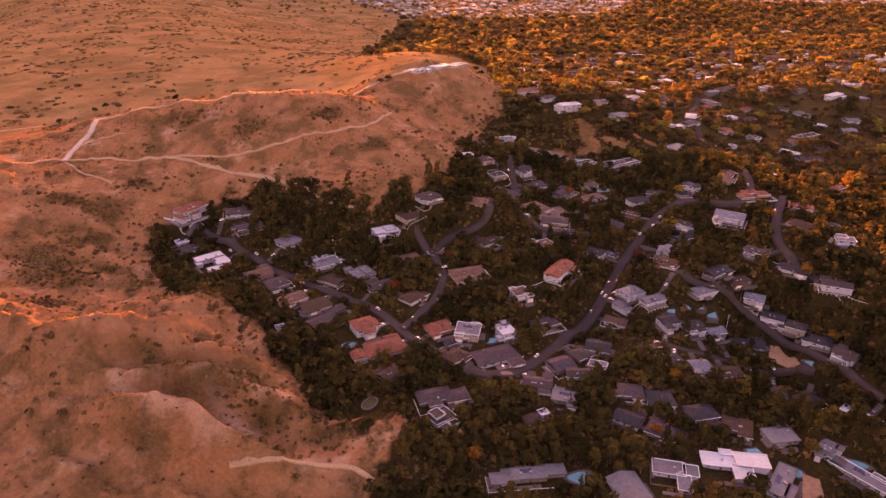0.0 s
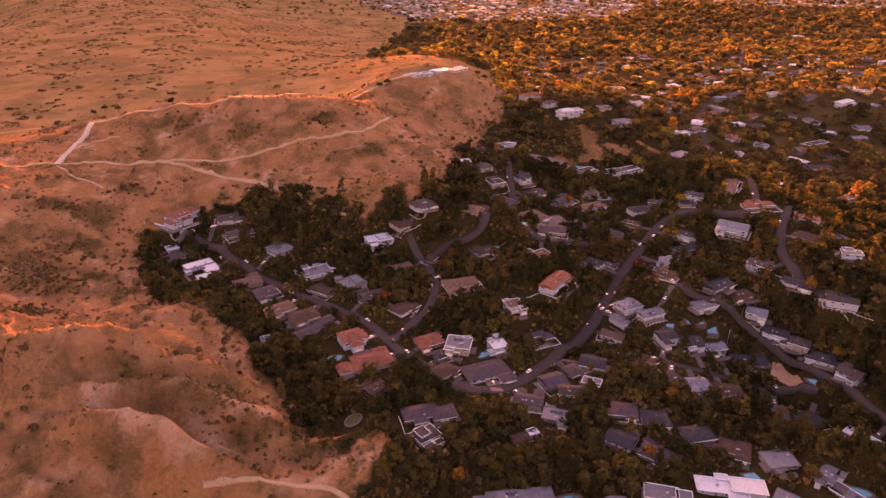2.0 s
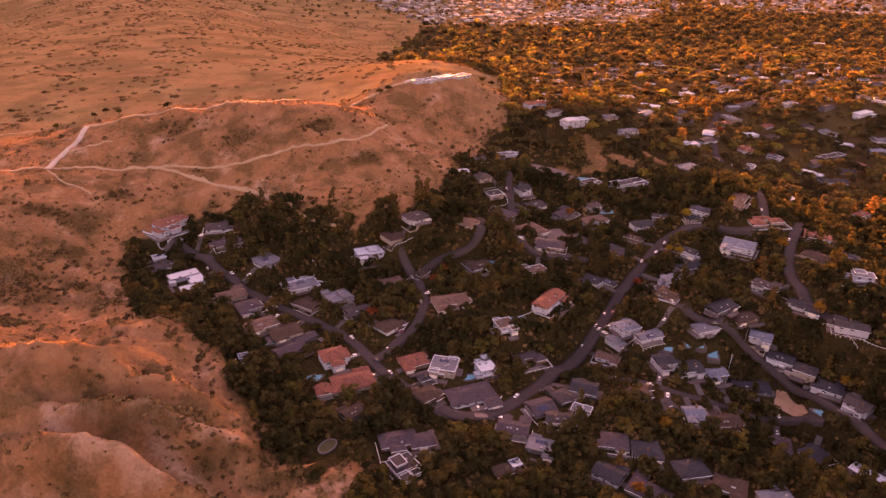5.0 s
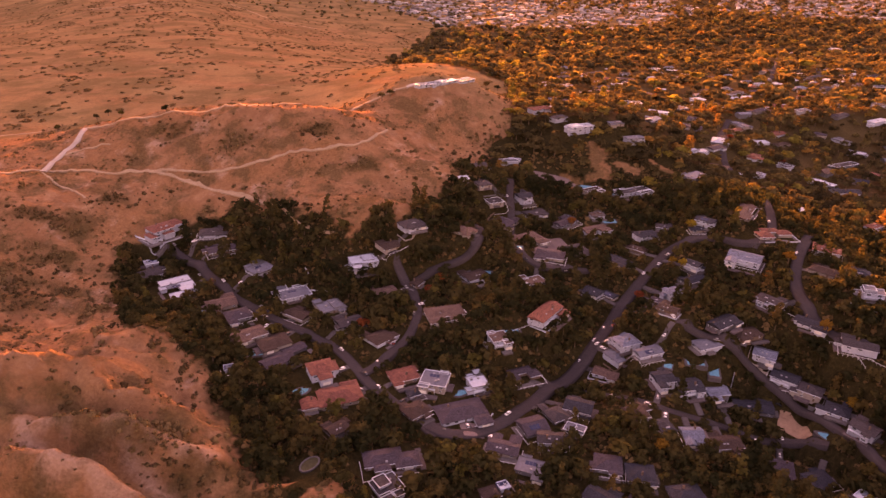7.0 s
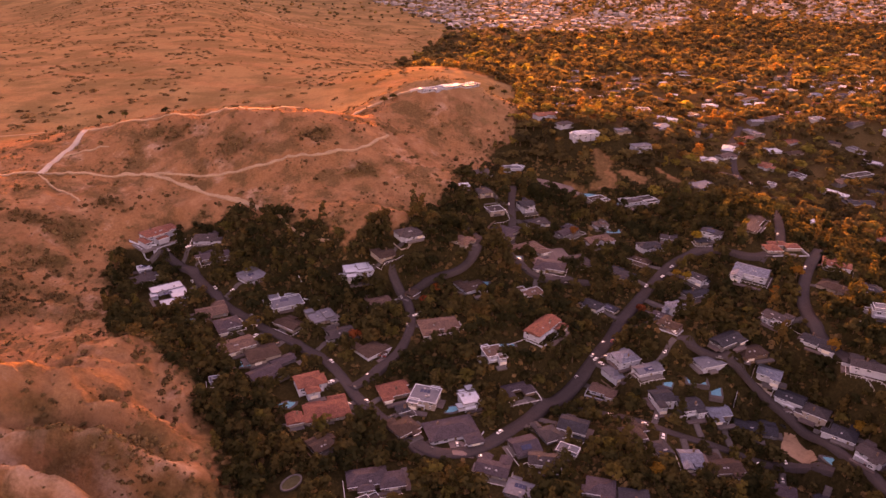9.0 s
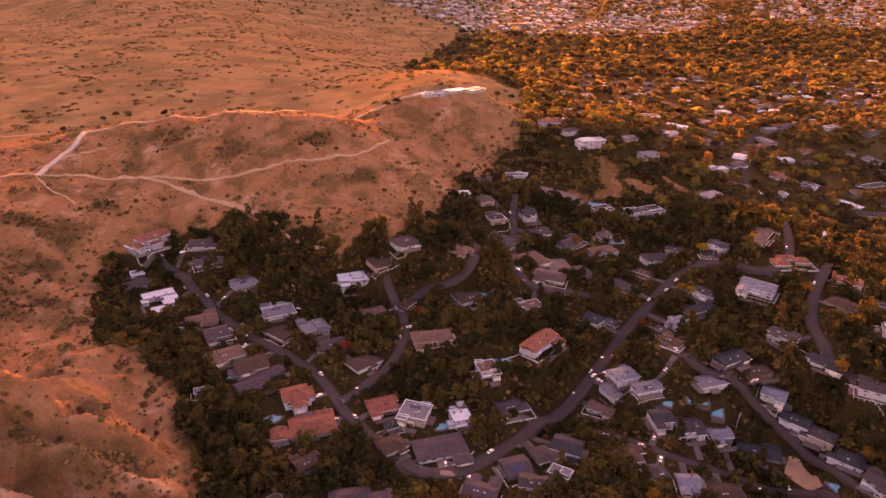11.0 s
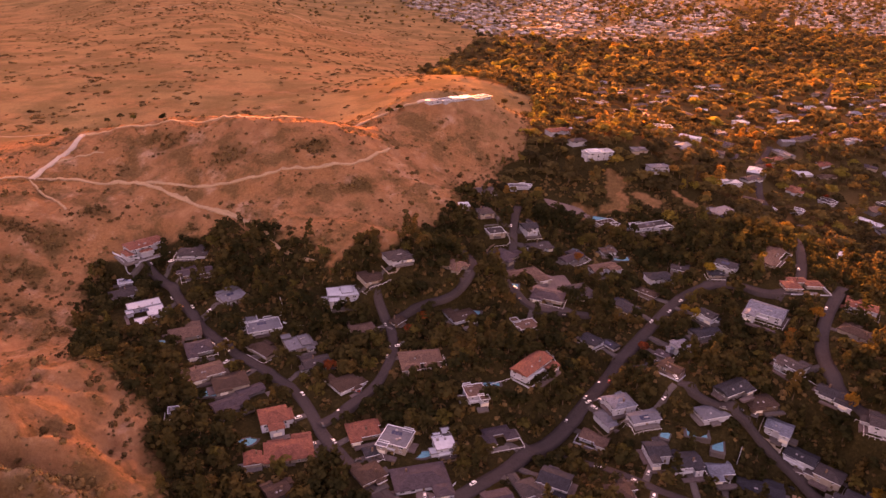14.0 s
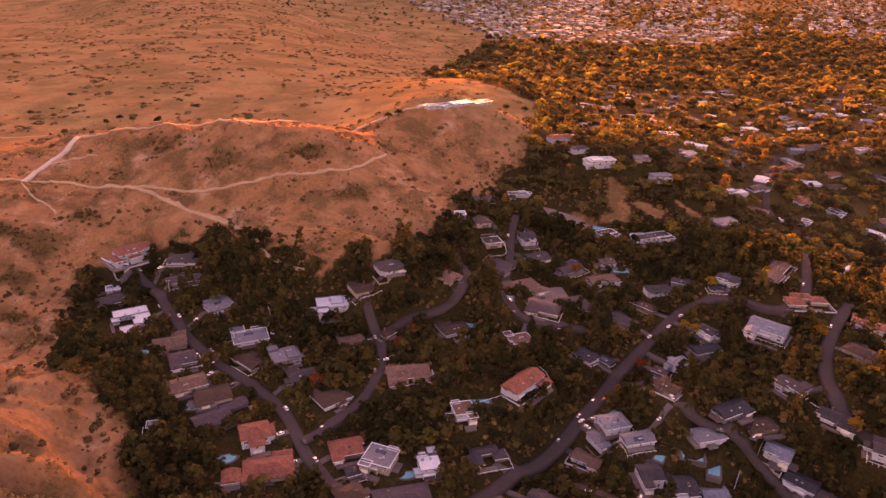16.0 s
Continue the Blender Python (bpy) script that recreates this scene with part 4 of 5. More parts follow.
land.attributes.new("brush", "FLOAT", "POINT").data.foreach_set(
    "value", np.clip(0.85 * np.clip((Y - 850 - 0.08 * X) / 60, 0, 1) + 1.0 * (Y > 2500) + 0.4 * waves(X, Y, 120, 45) * (Y > 850), 0, 1).ravel().astype(np.float32))
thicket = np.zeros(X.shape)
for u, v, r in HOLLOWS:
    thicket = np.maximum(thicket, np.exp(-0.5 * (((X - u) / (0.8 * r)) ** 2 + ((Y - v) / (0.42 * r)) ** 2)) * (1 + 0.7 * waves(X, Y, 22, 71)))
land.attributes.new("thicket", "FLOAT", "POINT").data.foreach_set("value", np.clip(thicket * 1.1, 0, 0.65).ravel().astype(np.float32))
scar = np.zeros(X.shape)
for (u0, v0), (u1, v1), r in SCARS:
    f = np.clip(((X - u0) * (u1 - u0) + (Y - v0) * (v1 - v0)) / ((u1 - u0) ** 2 + (v1 - v0) ** 2), 0, 1)
    away = np.hypot(X - u0 - f * (u1 - u0), Y - v0 - f * (v1 - v0)) / (r * (1 + 0.45 * waves(X, Y, 17, 73) + 0.25 * waves(X, Y, 8, 74)))
    scar = np.maximum(scar, np.clip(1.4 - away, 0, 1))
land.attributes.new("scar", "FLOAT", "POINT").data.foreach_set("value", np.clip(scar * 0.55, 0, 0.55).ravel().astype(np.float32))
tagged(new("ground", land), "dry brown eroded hills around a wooded canyon", "ground", kind="structure")



def on_land(x, y):
    """The height of the land sheet itself, between its corners."""
    j, i = np.clip(np.searchsorted(gx, x) - 1, 0, nx - 2), np.clip(np.searchsorted(gy, y) - 1, 0, ny - 2)
    u, v = (x - gx[j]) / (gx[j + 1] - gx[j]), (y - gy[i]) / (gy[i + 1] - gy[i])
    return (Z[i, j] * (1 - u) + Z[i, j + 1] * u) * (1 - v) + (Z[i + 1, j] * (1 - u) + Z[i + 1, j + 1] * u) * v


def strip(name, width, mat, label, points, lift=0.35):
    """A road or trail laid over the land along its line."""
    p = np.array(points, float)
    p = p.reshape(-1, 2)
    t = np.r_[0, np.cumsum(np.hypot(*np.diff(p, axis=0).T))]
    s = np.linspace(0, t[-1], max(5, int(t[-1] / (3 if "trail" in name else 1.6))))
    # a rounded line through the corners
    x, y = np.interp(s, t, p[:, 0]), np.interp(s, t, p[:, 1])
    for _ in range(3):
        for q in (x, y):
            q[1:-1] = 0.25 * np.roll(q, 1)[1:-1] + 0.5 * q[1:-1] + 0.25 * np.roll(q, -1)[1:-1]
    for _ in range(25 if "trail" in name else 60):
        x[1:-1], y[1:-1] = (x[:-2] + x[1:-1] + x[2:]) / 3, (y[:-2] + y[1:-1] + y[2:]) / 3
    dx, dy = np.gradient(x), np.gradient(y)
    n = np.hypot(dx, dy) + 1e-9
    wide = width * 0.7 * (1 + 0.2 * waves(x, y, 40, 9) + 0.22 * waves(x, y, 9, 10)) if "trail" in name else np.full(len(x), width)
    cols = np.linspace(-0.5, 0.5, 5)
    px, py = x[:, None] - (dy / n * wide)[:, None] * cols, y[:, None] + (dx / n * wide)[:, None] * cols
    pz = on_land(px, py)
    if "trail" in name:
        row = pz.mean(1)
        for _ in range(4):
            row[1:-1] = (row[:-2] + row[1:-1] + row[2:]) / 3
        pz = np.maximum(pz, row[:, None])
    else:
        row = pz.max(1)
        for _ in range(30):
            row[1:-1] = (row[:-2] + row[1:-1] + row[2:]) / 3
        pz = np.maximum(pz, row[:, None])
    top = np.stack([px, py, pz + (0.55 if "trail" in name else lift)], -1)
    rim = np.stack([px, py, pz - (0.8 if "trail" in name else 3.5)], -1)
    verts = np.concatenate([top.reshape(-1, 3), rim[:, 0], rim[:, -1]])
    m, c = len(x), 5
    i = (np.arange(m - 1)[:, None] * c + np.arange(c - 1)).ravel()
    faces = [np.stack([i, i + c, i + c + 1, i + 1], -1)[:, ::-1]]
    j = np.arange(m - 1)
    a = m * c
    faces.append(np.stack([j * c, a + j, a + j + 1, j * c + c], -1)[:, ::-1])
    faces.append(np.stack([j * c + 4, j * c + c + 4, a + m + j + 1, a + m + j], -1)[:, ::-1])
    me = bulk_mesh(name, verts, np.concatenate(faces), mat)
    tagged(new(name, me), label, "trail" if "trail" in name else name.replace("ridge_", ""), kind="structure")
    if width > 5.5 or "road" in name:
        for u, v in zip(x[::2], y[::2]):
            TAKEN.append((u, v, width * 0.5 + 0.3))
    else:
        for u, v in zip(x[::2], y[::2]):
            TAKEN.append((u, v, width * 0.5 + 0.5))
    return x, y, dx / n, dy / n


ROADS = []
ROADS.append(strip("road", 7.2, M_ASPHALT, "narrow worn asphalt canyon road between houses", [-230, 600, -203, 585, -161, 540, -136, 518, -108, 497, -79, 485, -58, 473, -39, 452, -24, 430, -8, 417, 10, 401, 23, 387]))
ROADS.append(strip("road", 6.8, M_ASPHALT, "narrow worn asphalt canyon road between houses", [-29, 569, -18, 560, -4, 536, 2, 497, -3, 481, -14, 460, -30, 440]))
ROADS.append(strip("road", 9.0, M_ASPHALT, "narrow worn asphalt canyon road between houses", [233, 639, 220, 638, 206, 628, 178, 588, 156, 557, 137, 514, 119, 486, 101, 463, 78, 424, 56, 397, 33, 386, 10, 401]))
ROADS.append(strip("road", 5.6, M_ASPHALT, "narrow worn asphalt canyon road between houses", [187, 506, 205, 498, 221, 495, 246, 482, 267, 455, 283, 423, 290, 402, 296, 382]))
ROADS.append(strip("road", 8.5, M_ASPHALT, "narrow worn asphalt canyon road between houses", [297, 492, 286, 515, 284, 540, 292, 572, 307, 603, 334, 650]))
ROADS.append(strip("road", 8.0, M_ASPHALT, "narrow worn asphalt canyon road between houses", [272, 613, 296, 636, 316, 703, 345, 810, 334, 844, 337, 913, 359, 1017, 397, 1103]))
ROADS.append(strip("road", 7.0, M_ASPHALT, "narrow worn asphalt canyon road between houses", [71, 741, 69, 698, 72, 669, 67, 605, 86, 584, 110, 585, 135, 595]))
ROADS.append(strip("road", 5.6, M_ASPHALT, "narrow worn asphalt canyon road between houses", [101, 463, 124, 467, 138, 451, 154, 435, 179, 429, 216, 437, 247, 437, 269, 423]))
ROADS.append(strip("road", 8.5, M_ASPHALT, "narrow worn asphalt canyon road between houses", [233, 639, 250, 636, 272, 613, 287, 621]))
ROADS.append(strip("road", 9.0, M_ASPHALT, "narrow worn asphalt canyon road between houses", [652, 1646, 794, 2016, 957, 2428]))
ROADS.append(strip("road", 6.5, M_ASPHALT, "narrow worn asphalt canyon road between houses", [16, 660, 26, 657, 35, 648, 42, 620, 44, 596, 42, 580, 34, 573, 10, 566, -8, 556]))
strip("trail", 5, M_TRAIL, "pale dusty dirt trail worn across the hills", [-425, 663, -400, 675, -386, 687, -344, 685, -290, 692, -256, 684, -220, 669, -183, 654, -153, 642, -135, 625])
strip("trail", 2.8, M_TRAIL, "pale dusty dirt trail worn across the hills", [-135, 625, -124, 608, -117, 598, -100, 590, -78, 585])
strip("trail", 3, M_TRAIL, "pale dusty dirt trail worn across the hills", [-112, 288, -105, 290.5, -79, 293, -55, 300, -42, 294, -34, 286])
strip("trail", 4, M_TRAIL, "pale dusty dirt trail worn across the hills", [-290, 692, -244, 690, -204, 687, -176, 689, -151, 700, -119, 705, -87, 712, -68, 732, -59, 768])
strip("ridge_road", 6, M_RIDGE, "pale sun-bleached paved road on the ridge", [-383, 680, -386, 712, -385, 735, -384, 755, -389, 777])
strip("trail", 5, M_TRAIL, "pale dusty dirt trail worn across the hills", [-389, 777, -338, 775, -284, 774, -225, 776, -166, 777, -125, 815, -87, 868, -51, 872])
strip("ridge_road", 6, M_RIDGE, "pale sun-bleached paved road on the ridge", [-51, 872, -25, 881, -5, 893, 12, 897])
strip("trail", 3, M_TRAIL, "pale dusty dirt trail worn across the hills", [-384, 716, -372, 728, -361, 737, -339, 732])
strip("trail", 2.5, M_TRAIL, "pale dusty dirt trail worn across the hills", [-381, 676, -361, 658, -337, 649, -315, 631])
strip("trail", 4, M_TRAIL, "pale dusty dirt trail worn across the hills", [-579, 878, -538, 884, -518, 894])
strip("trail", 8, M_TRAIL, "pale dusty dirt trail worn across the hills", [-1199, 2242, -1116, 2223, -1054, 2247, -1014, 2398])
strip("trail", 7, M_TRAIL, "pale dusty dirt trail worn across the hills", [-982, 2837, -824, 2643, -704, 2509, -604, 2497, -542, 2477])


LOT = (259.2, 450.4)                  # the graded lot by the street
DRIVES = []
# driveways from the houses to the street
for u, v in list(HOMES):
    best = None
    for xs, ys, dx, dy in ROADS:
        q = np.hypot(xs - u, ys - v)
        k = int(np.argmin(q))
        if best is None or q[k] < best[0]:
            best = (q[k], xs[k], ys[k])
    if v < 760 and 12 < best[0] < 30 and math.hypot(u - LOT[0], v - LOT[1]) > 38:
        f0, f1 = 6.0 / best[0], 1 - 3.6 / best[0]
        DRIVES.append((u + (best[1] - u) * 0.62, v + (best[2] - v) * 0.62, math.degrees(math.atan2(best[2] - v, best[1] - u))))
        strip("driveway", 4.2, M_DRIVE, "worn concrete driveway from the street to a house",
              [u + (best[1] - u) * f0, v + (best[2] - v) * f0, u + (best[1] - u) * f1, v + (best[2] - v) * f1], 0.28)



# ---- garden walls ----
def garden_wall(points, height=1.1, mat=None, label="low white garden wall along a hillside lot"):
    """A wall that steps along the slope."""
    home = thing("garden_wall", pose(points[0][0], points[0][1], float(ground(*points[0]))), label, "wall", "garden walls")
    ox, oy, oz = home.matrix_world.translation
    s = Solid()
    for (x0, y0), (x1, y1) in zip(points, points[1:]):
        run = math.hypot(x1 - x0, y1 - y0)
        m = max(1, int(run / 3))
        nx_, ny_ = -(y1 - y0) / run * 0.13, (x1 - x0) / run * 0.13
        for k in range(m):
            a, b = k / m, (k + 1) / m
            p, q = (x0 + (x1 - x0) * a, y0 + (y1 - y0) * a), (x0 + (x1 - x0) * b, y0 + (y1 - y0) * b)
            top = max(float(ground(*p)), float(ground(*q))) + height
            low = min(float(ground(*p)), float(ground(*q))) - 0.8
            v = [(p[0] - nx_ - ox, p[1] - ny_ - oy), (q[0] - nx_ - ox, q[1] - ny_ - oy), (q[0] + nx_ - ox, q[1] + ny_ - oy), (p[0] + nx_ - ox, p[1] + ny_ - oy)]
            s.add([(u, w, low - oz) for u, w in v] + [(u, w, top - oz) for u, w in v],
                  [(3, 2, 1, 0), (4, 5, 6, 7), (0, 1, 5, 4), (1, 2, 6, 5), (2, 3, 7, 6), (3, 0, 4, 7)])
    part("wall_run", s.mesh("wall_run", mat or M_TRIM), home)


def fence(points, height=1.1, label="thin white post-and-rail fence along a hillside lot"):
    """Posts under one handrail that follows the slope."""
    home = thing("fence", pose(points[0][0], points[0][1], float(ground(*points[0]))), label, "fence", "garden fences")
    o = home.matrix_world.translation
    line = []
    for (x0, y0), (x1, y1) in zip(points, points[1:]):
        m = max(1, round(math.hypot(x1 - x0, y1 - y0) / 3.2))
        line += [(x0 + (x1 - x0) * k / m, y0 + (y1 - y0) * k / m) for k in range(m)]
    line.append(points[-1])
    verts, faces = [], []
    for k, (x, y) in enumerate(line):
        (xa, ya), (xb, yb) = line[max(0, k - 1)], line[min(len(line) - 1, k + 1)]
        run = math.hypot(xb - xa, yb - ya)
        nx_, ny_ = -(yb - ya) / run * 0.13, (xb - xa) / run * 0.13
        z = float(ground(x, y)) - o.z
        part("post", POST, home, at=pose(x - o.x, y - o.y, z))
        verts += [(x - o.x + e * nx_, y - o.y + e * ny_, z + height + dz) for e, dz in ((-1, -0.08), (1, -0.08), (1, 0.1), (-1, 0.1))]
        if k:
            q = 4 * k
            faces += [(q - 4 + i, q - 4 + (i + 1) % 4, q + (i + 1) % 4, q + i) for i in range(4)]
    q = 4 * len(line)
    faces += [(3, 2, 1, 0), (q - 4, q - 3, q - 2, q - 1)]
    part("rail", mesh_of("rail", verts, faces, [M_FENCE]), home)
    TAKEN.extend((x, y - 1.0, 2.0) for x, y in line)


POST = Solid().box(-0.1, 0.1, -0.1, 0.1, -0.8, 1.05).mesh("post", M_FENCE)
garden_wall([(-259.7, 604.4), (-248.5, 598.7), (-240.0, 597.9), (-233.0, 600.0)], 1.5)
fence([(81.7, 496.0), (90.2, 493.8), (97.8, 503.1), (108.3, 516.0), (111.8, 527.1), (108.7, 538.6), (103.5, 542.2)])
fence([(65.9, 486.5), (74.7, 492.3), (81.7, 496.0)])
fence([(271.0, 524.0), (281.0, 514.0)])
fence([(275.0, 508.0), (289.0, 491.0), (296.2, 476.3), (302.0, 465.0)])
fence([(305.0, 470.0), (313.0, 458.0), (319.0, 447.0)])
garden_wall([(-93.6, 541.3), (-91.8, 549.5), (-96.4, 557.2)], 1.0)
garden_wall([(-87.7, 538.5), (-70.8, 534.7)], 1.0)
garden_wall([(45.9, 398.7), (53.4, 405.1), (56.8, 412.6)], 1.0)
for u, v, q, w in ((221.3, 704.5, 237.0, 693.5), (233.0, 710.5, 251.3, 700.3), (263.7, 689.5, 279.8, 692.5), (226.0, 697.5, 243.0, 684.0), (206.0, 700.0, 219.0, 690.0)):
    garden_wall([(u, v), (q, w)], 0.9, WALLS["cream"], "low pale retaining wall on a dry slope")
garden_wall([(214.6, 456.3), (221.3, 471.3), (226.7, 483.1)], 1.0)
garden_wall([(311.7, 521.2), (321.5, 511.4), (329.9, 505.7)], 1.0)

for k, line in enumerate(FENCES):
    if k % 2:
        fence(line)
    else:
        garden_wall(line, 0.9, WALLS[("white", "cream", "grey", "brown")[k // 2 % 4]], "low rendered garden wall round a hillside lot")
M_LAWN = paint("dark_lawn", (0.05, 0.045, 0.022), 0.95, wear=0.4)
# the oval ring by the dry slope
px, py = BASIN
pz = float(slopes(px, py))
TAKEN += [(103, 521, 7), (98, 509, 5), (106, 532, 5)]            # the open lawn inside the fence
oval = thing("oval_basin", pose(px, py, pz + 0.3, 0, 0, 62), "oval stone-rimmed garden basin on a dark lawn", "basin")
line = outline("round", 14, 9, 28)
s, n = Solid(), 28
v = [(p, q, 0.7) for p, q in line] + [(p * 0.87, q * 0.82, 0.7) for p, q in line] + [(p, q, -3) for p, q in line] + [(p * 0.87, q * 0.82, -0.4) for p, q in line]
f = []
for i in range(n):
    j = (i + 1) % n
    f += [(n + i, i, j, n + j), (i, 2 * n + i, 2 * n + j, j), (3 * n + i, n + i, n + j, 3 * n + j)]
part("rim", s.add(v, f).mesh("rim", M_CONCRETE), oval, "pale stone rim")
part("bed", Solid().add([(p * 0.88, q * 0.83, 0.25) for p, q in line], [tuple(range(n))]).mesh("bed", M_LAWN), oval, "dark lawn bed")
TAKEN += [(px, py, 9), (px, py - 9, 8), (px + 2, py - 17, 6), (px + 2, py - 26, 7)]


def bare_lot(points, mat, label, name="bare_lot"):
    """A levelled plot that follows the land."""
    c = np.mean(points, axis=0)
    verts, faces = [(*c, float(on_land(*c)) + 0.45)], []
    rim = []
    for (x0, y0), (x1, y1) in zip(points, points[1:] + points[:1]):
        for k in range(8):
            rim.append((x0 + (x1 - x0) * k / 8, y0 + (y1 - y0) * k / 8))
    m = len(rim)
    rings = [k / 7 for k in range(1, 8)]
    for g in rings:
        for x, y in rim:
            j = 1 + 0.05 * math.sin(x * 0.25 + y * 0.2)
            qx, qy = c[0] + (x - c[0]) * g * j, c[1] + (y - c[1]) * g * j
            verts.append((qx, qy, float(on_land(qx, qy)) + (0.55 if g < 1 else 0.35)))
    for i in range(m):
        j = (i + 1) % m
        faces.append((0, 1 + i, 1 + j))
        for g in range(len(rings) - 1):
            faces.append((1 + g * m + i, 1 + (g + 1) * m + i, 1 + (g + 1) * m + j, 1 + g * m + j))
    verts += [(x, y, z - 2) for x, y, z in verts[1 + 6 * m:]]
    for i in range(m):
        j = (i + 1) % m
        faces.append((1 + 6 * m + i, 1 + 7 * m + i, 1 + 7 * m + j, 1 + 6 * m + j))
    tagged(new(name, mesh_of(name, verts, faces, [mat], smooth=False)), label, "ground", kind="structure")
    for g in np.linspace(0, 1, 5):
        for x, y in rim[::3]:
            TAKEN.append((c[0] + (x - c[0]) * g, c[1] + (y - c[1]) * g, 3.0))


M_LOT = strip_material("graded_dirt", (0.17, 0.10, 0.07), (0.28, 0.17, 0.12), 0.4)
bare_lot([(254.1, 463.9), (260.0, 459.7), (265.1, 446.7), (265.3, 436.3), (258.8, 434.1), (247.3, 446.9)], M_LOT, "graded bare dirt lot beside the street")
M_YARD = strip_material("mauve_yard_paving", (0.105, 0.075, 0.076), (0.165, 0.12, 0.118), 0.6)
for yard in ([(94.9, 766.5), (107.4, 762.8), (120.7, 756.7), (139.1, 749.5), (138.0, 741.5), (115.9, 746.0), (99.8, 755.9)],
             [(100.0, 648.0), (117.0, 655.0), (121.6, 640.7), (112.0, 622.0), (96.0, 604.0), (88.5, 611.2)],
             [(184.0, 527.0), (193.0, 520.0), (190.0, 508.0), (180.0, 511.0)],
             [(36.0, 404.0), (50.0, 402.0), (52.0, 390.0), (40.0, 389.0)]):
    bare_lot(yard, M_YARD, "worn paved yard beside hillside houses", "paved_yard")
bare_lot([(205.0, 307.8), (211.8, 301.6), (210.4, 291.1), (196.2, 287.0)], M_LOT, "bare ochre bank beside a pool")


# ---- parked cars ----
def build_car(colour):
    """A saloon car: rounded body, glass cabin, four wheels."""
    home = thing("car", pose(0, 0, -500), "parked car on a canyon street", "car", "parked cars")
    side = [(-2.2, 0.35), (-2.25, 0.75), (-1.6, 0.92), (1.2, 0.98), (2.15, 0.85), (2.2, 0.4)]
    v = [(x, y * (0.86 if z > 0.9 else 0.9), z) for y in (-1, 1) for x, z in side]
    m = len(side)
    part("body", mesh_of("body", v, [tuple(range(m)), tuple(range(2 * m - 1, m - 1, -1))] + [(i, m + i, m + (i + 1) % m, (i + 1) % m) for i in range(m)], [colour]), home)
    low, up = [(-1.5, 0.9), (1.75, 0.9)], [(-0.75, 1.42), (1.15, 1.42)]
    v = [(x, y * 0.82, z) for y in (-1, 1) for x, z in low] + [(x, y * 0.68, z) for y in (-1, 1) for x, z in up]
    part("cabin_glass", mesh_of("cabin_glass", v, [(0, 1, 5, 4), (2, 6, 7, 3), (0, 4, 6, 2), (1, 3, 7, 5)], [M_GLASS]), home)
    part("roof", Solid().box(-0.78, 1.18, -0.7, 0.7, 1.42, 1.48).mesh("roof", colour), home)
    wheel = Solid()
    a = [math.tau * k / 10 for k in range(10)]
    wheel.add([(0.33 * math.cos(q), -0.11, 0.33 * math.sin(q)) for q in a] + [(0.33 * math.cos(q), 0.11, 0.33 * math.sin(q)) for q in a],
              [tuple(range(10)), tuple(range(19, 9, -1))] + [(k, 10 + k, 10 + (k + 1) % 10, (k + 1) % 10) for k in range(10)])
    wheel = wheel.mesh("wheel", M_TYRE)
    for u in (-1.4, 1.4):
        for w in (-0.82, 0.82):
            part("wheel", wheel, home, at=pose(u, w, 0.33))
    return home


CARS = [build_car(p) for p in PAINTS]
USED = set()
rnd = random.Random(21)


def park(x, y, turn, which):
    z = float(ground(x, y)) + 0.38
    m = pose(x, y, z, 0, 0, turn)
    if which in USED:
        copy_thing(CARS[which], m)
    else:
        CARS[which].matrix_world = m
        USED.add(which)


for xs, ys, dx, dy in ROADS[:8]:
    k = rnd.randint(3, 8)
    while k < len(xs) - 3:
        if 300 < ys[k] < 760 and rnd.random() < 0.45:
            s = rnd.choice((-1, 1)) * 2.6
            park(xs[k] - dy[k] * s, ys[k] + dx[k] * s, math.degrees(math.atan2(dy[k], dx[k])) + rnd.choice((0, 180)), rnd.choice((0, 0, 1, 1, 2, 3)))
        k += rnd.randint(4, 14)
for i, (u, v) in enumerate([(1.5, 521.3), (3.4, 528.6), (246.8, 438.0), (252.5, 431.3), (137.1, 449.7), (133.3, 506.0)]):
    park(u, v, 20 + 40 * i, (0, 1, 0, 1, 0, 0)[i])

for u, v, turn in DRIVES:
    if rnd.random() < 0.55:
        park(u, v, turn + rnd.uniform(-6, 6), rnd.choice((0, 0, 1, 1, 2, 3)))

# ---- where plants may stand ----
FRONTS += [(270, 369, 7), (266, 376, 6), (276, 361, 7), (284, 357, 6), (150, 293, 6), (160, 291, 6), (126, 290, 5)]
CELL, GX0, GY0 = 2.0, -520.0, 180.0
FREE = np.ones((1010, 1000), bool)
LOW = FREE.copy()
for k, (u, v, r) in enumerate(TAKEN + FRONTS):
    i0, i1 = int((v - r - GY0) / CELL), int((v + r - GY0) / CELL) + 1
    j0, j1 = int((u - r - GX0) / CELL), int((u + r - GX0) / CELL) + 1
    if i1 < 0 or j1 < 0 or i0 >= 1010 or j0 >= 1000:
        continue
    FREE[max(i0, 0):max(i1, 0), max(j0, 0):max(j1, 0)] = False
    if k < len(TAKEN):
        LOW[max(i0, 0):max(i1, 0), max(j0, 0):max(j1, 0)] = False


def free(x, y, grid=FREE):
    i, j = ((y - GY0) / CELL).astype(int), ((x - GX0) / CELL).astype(int)
    ok = (i >= 0) & (i < 1010) & (j >= 0) & (j < 1000)
    out = np.ones(len(x), bool)
    out[ok] = grid[i[ok], j[ok]]
    return out


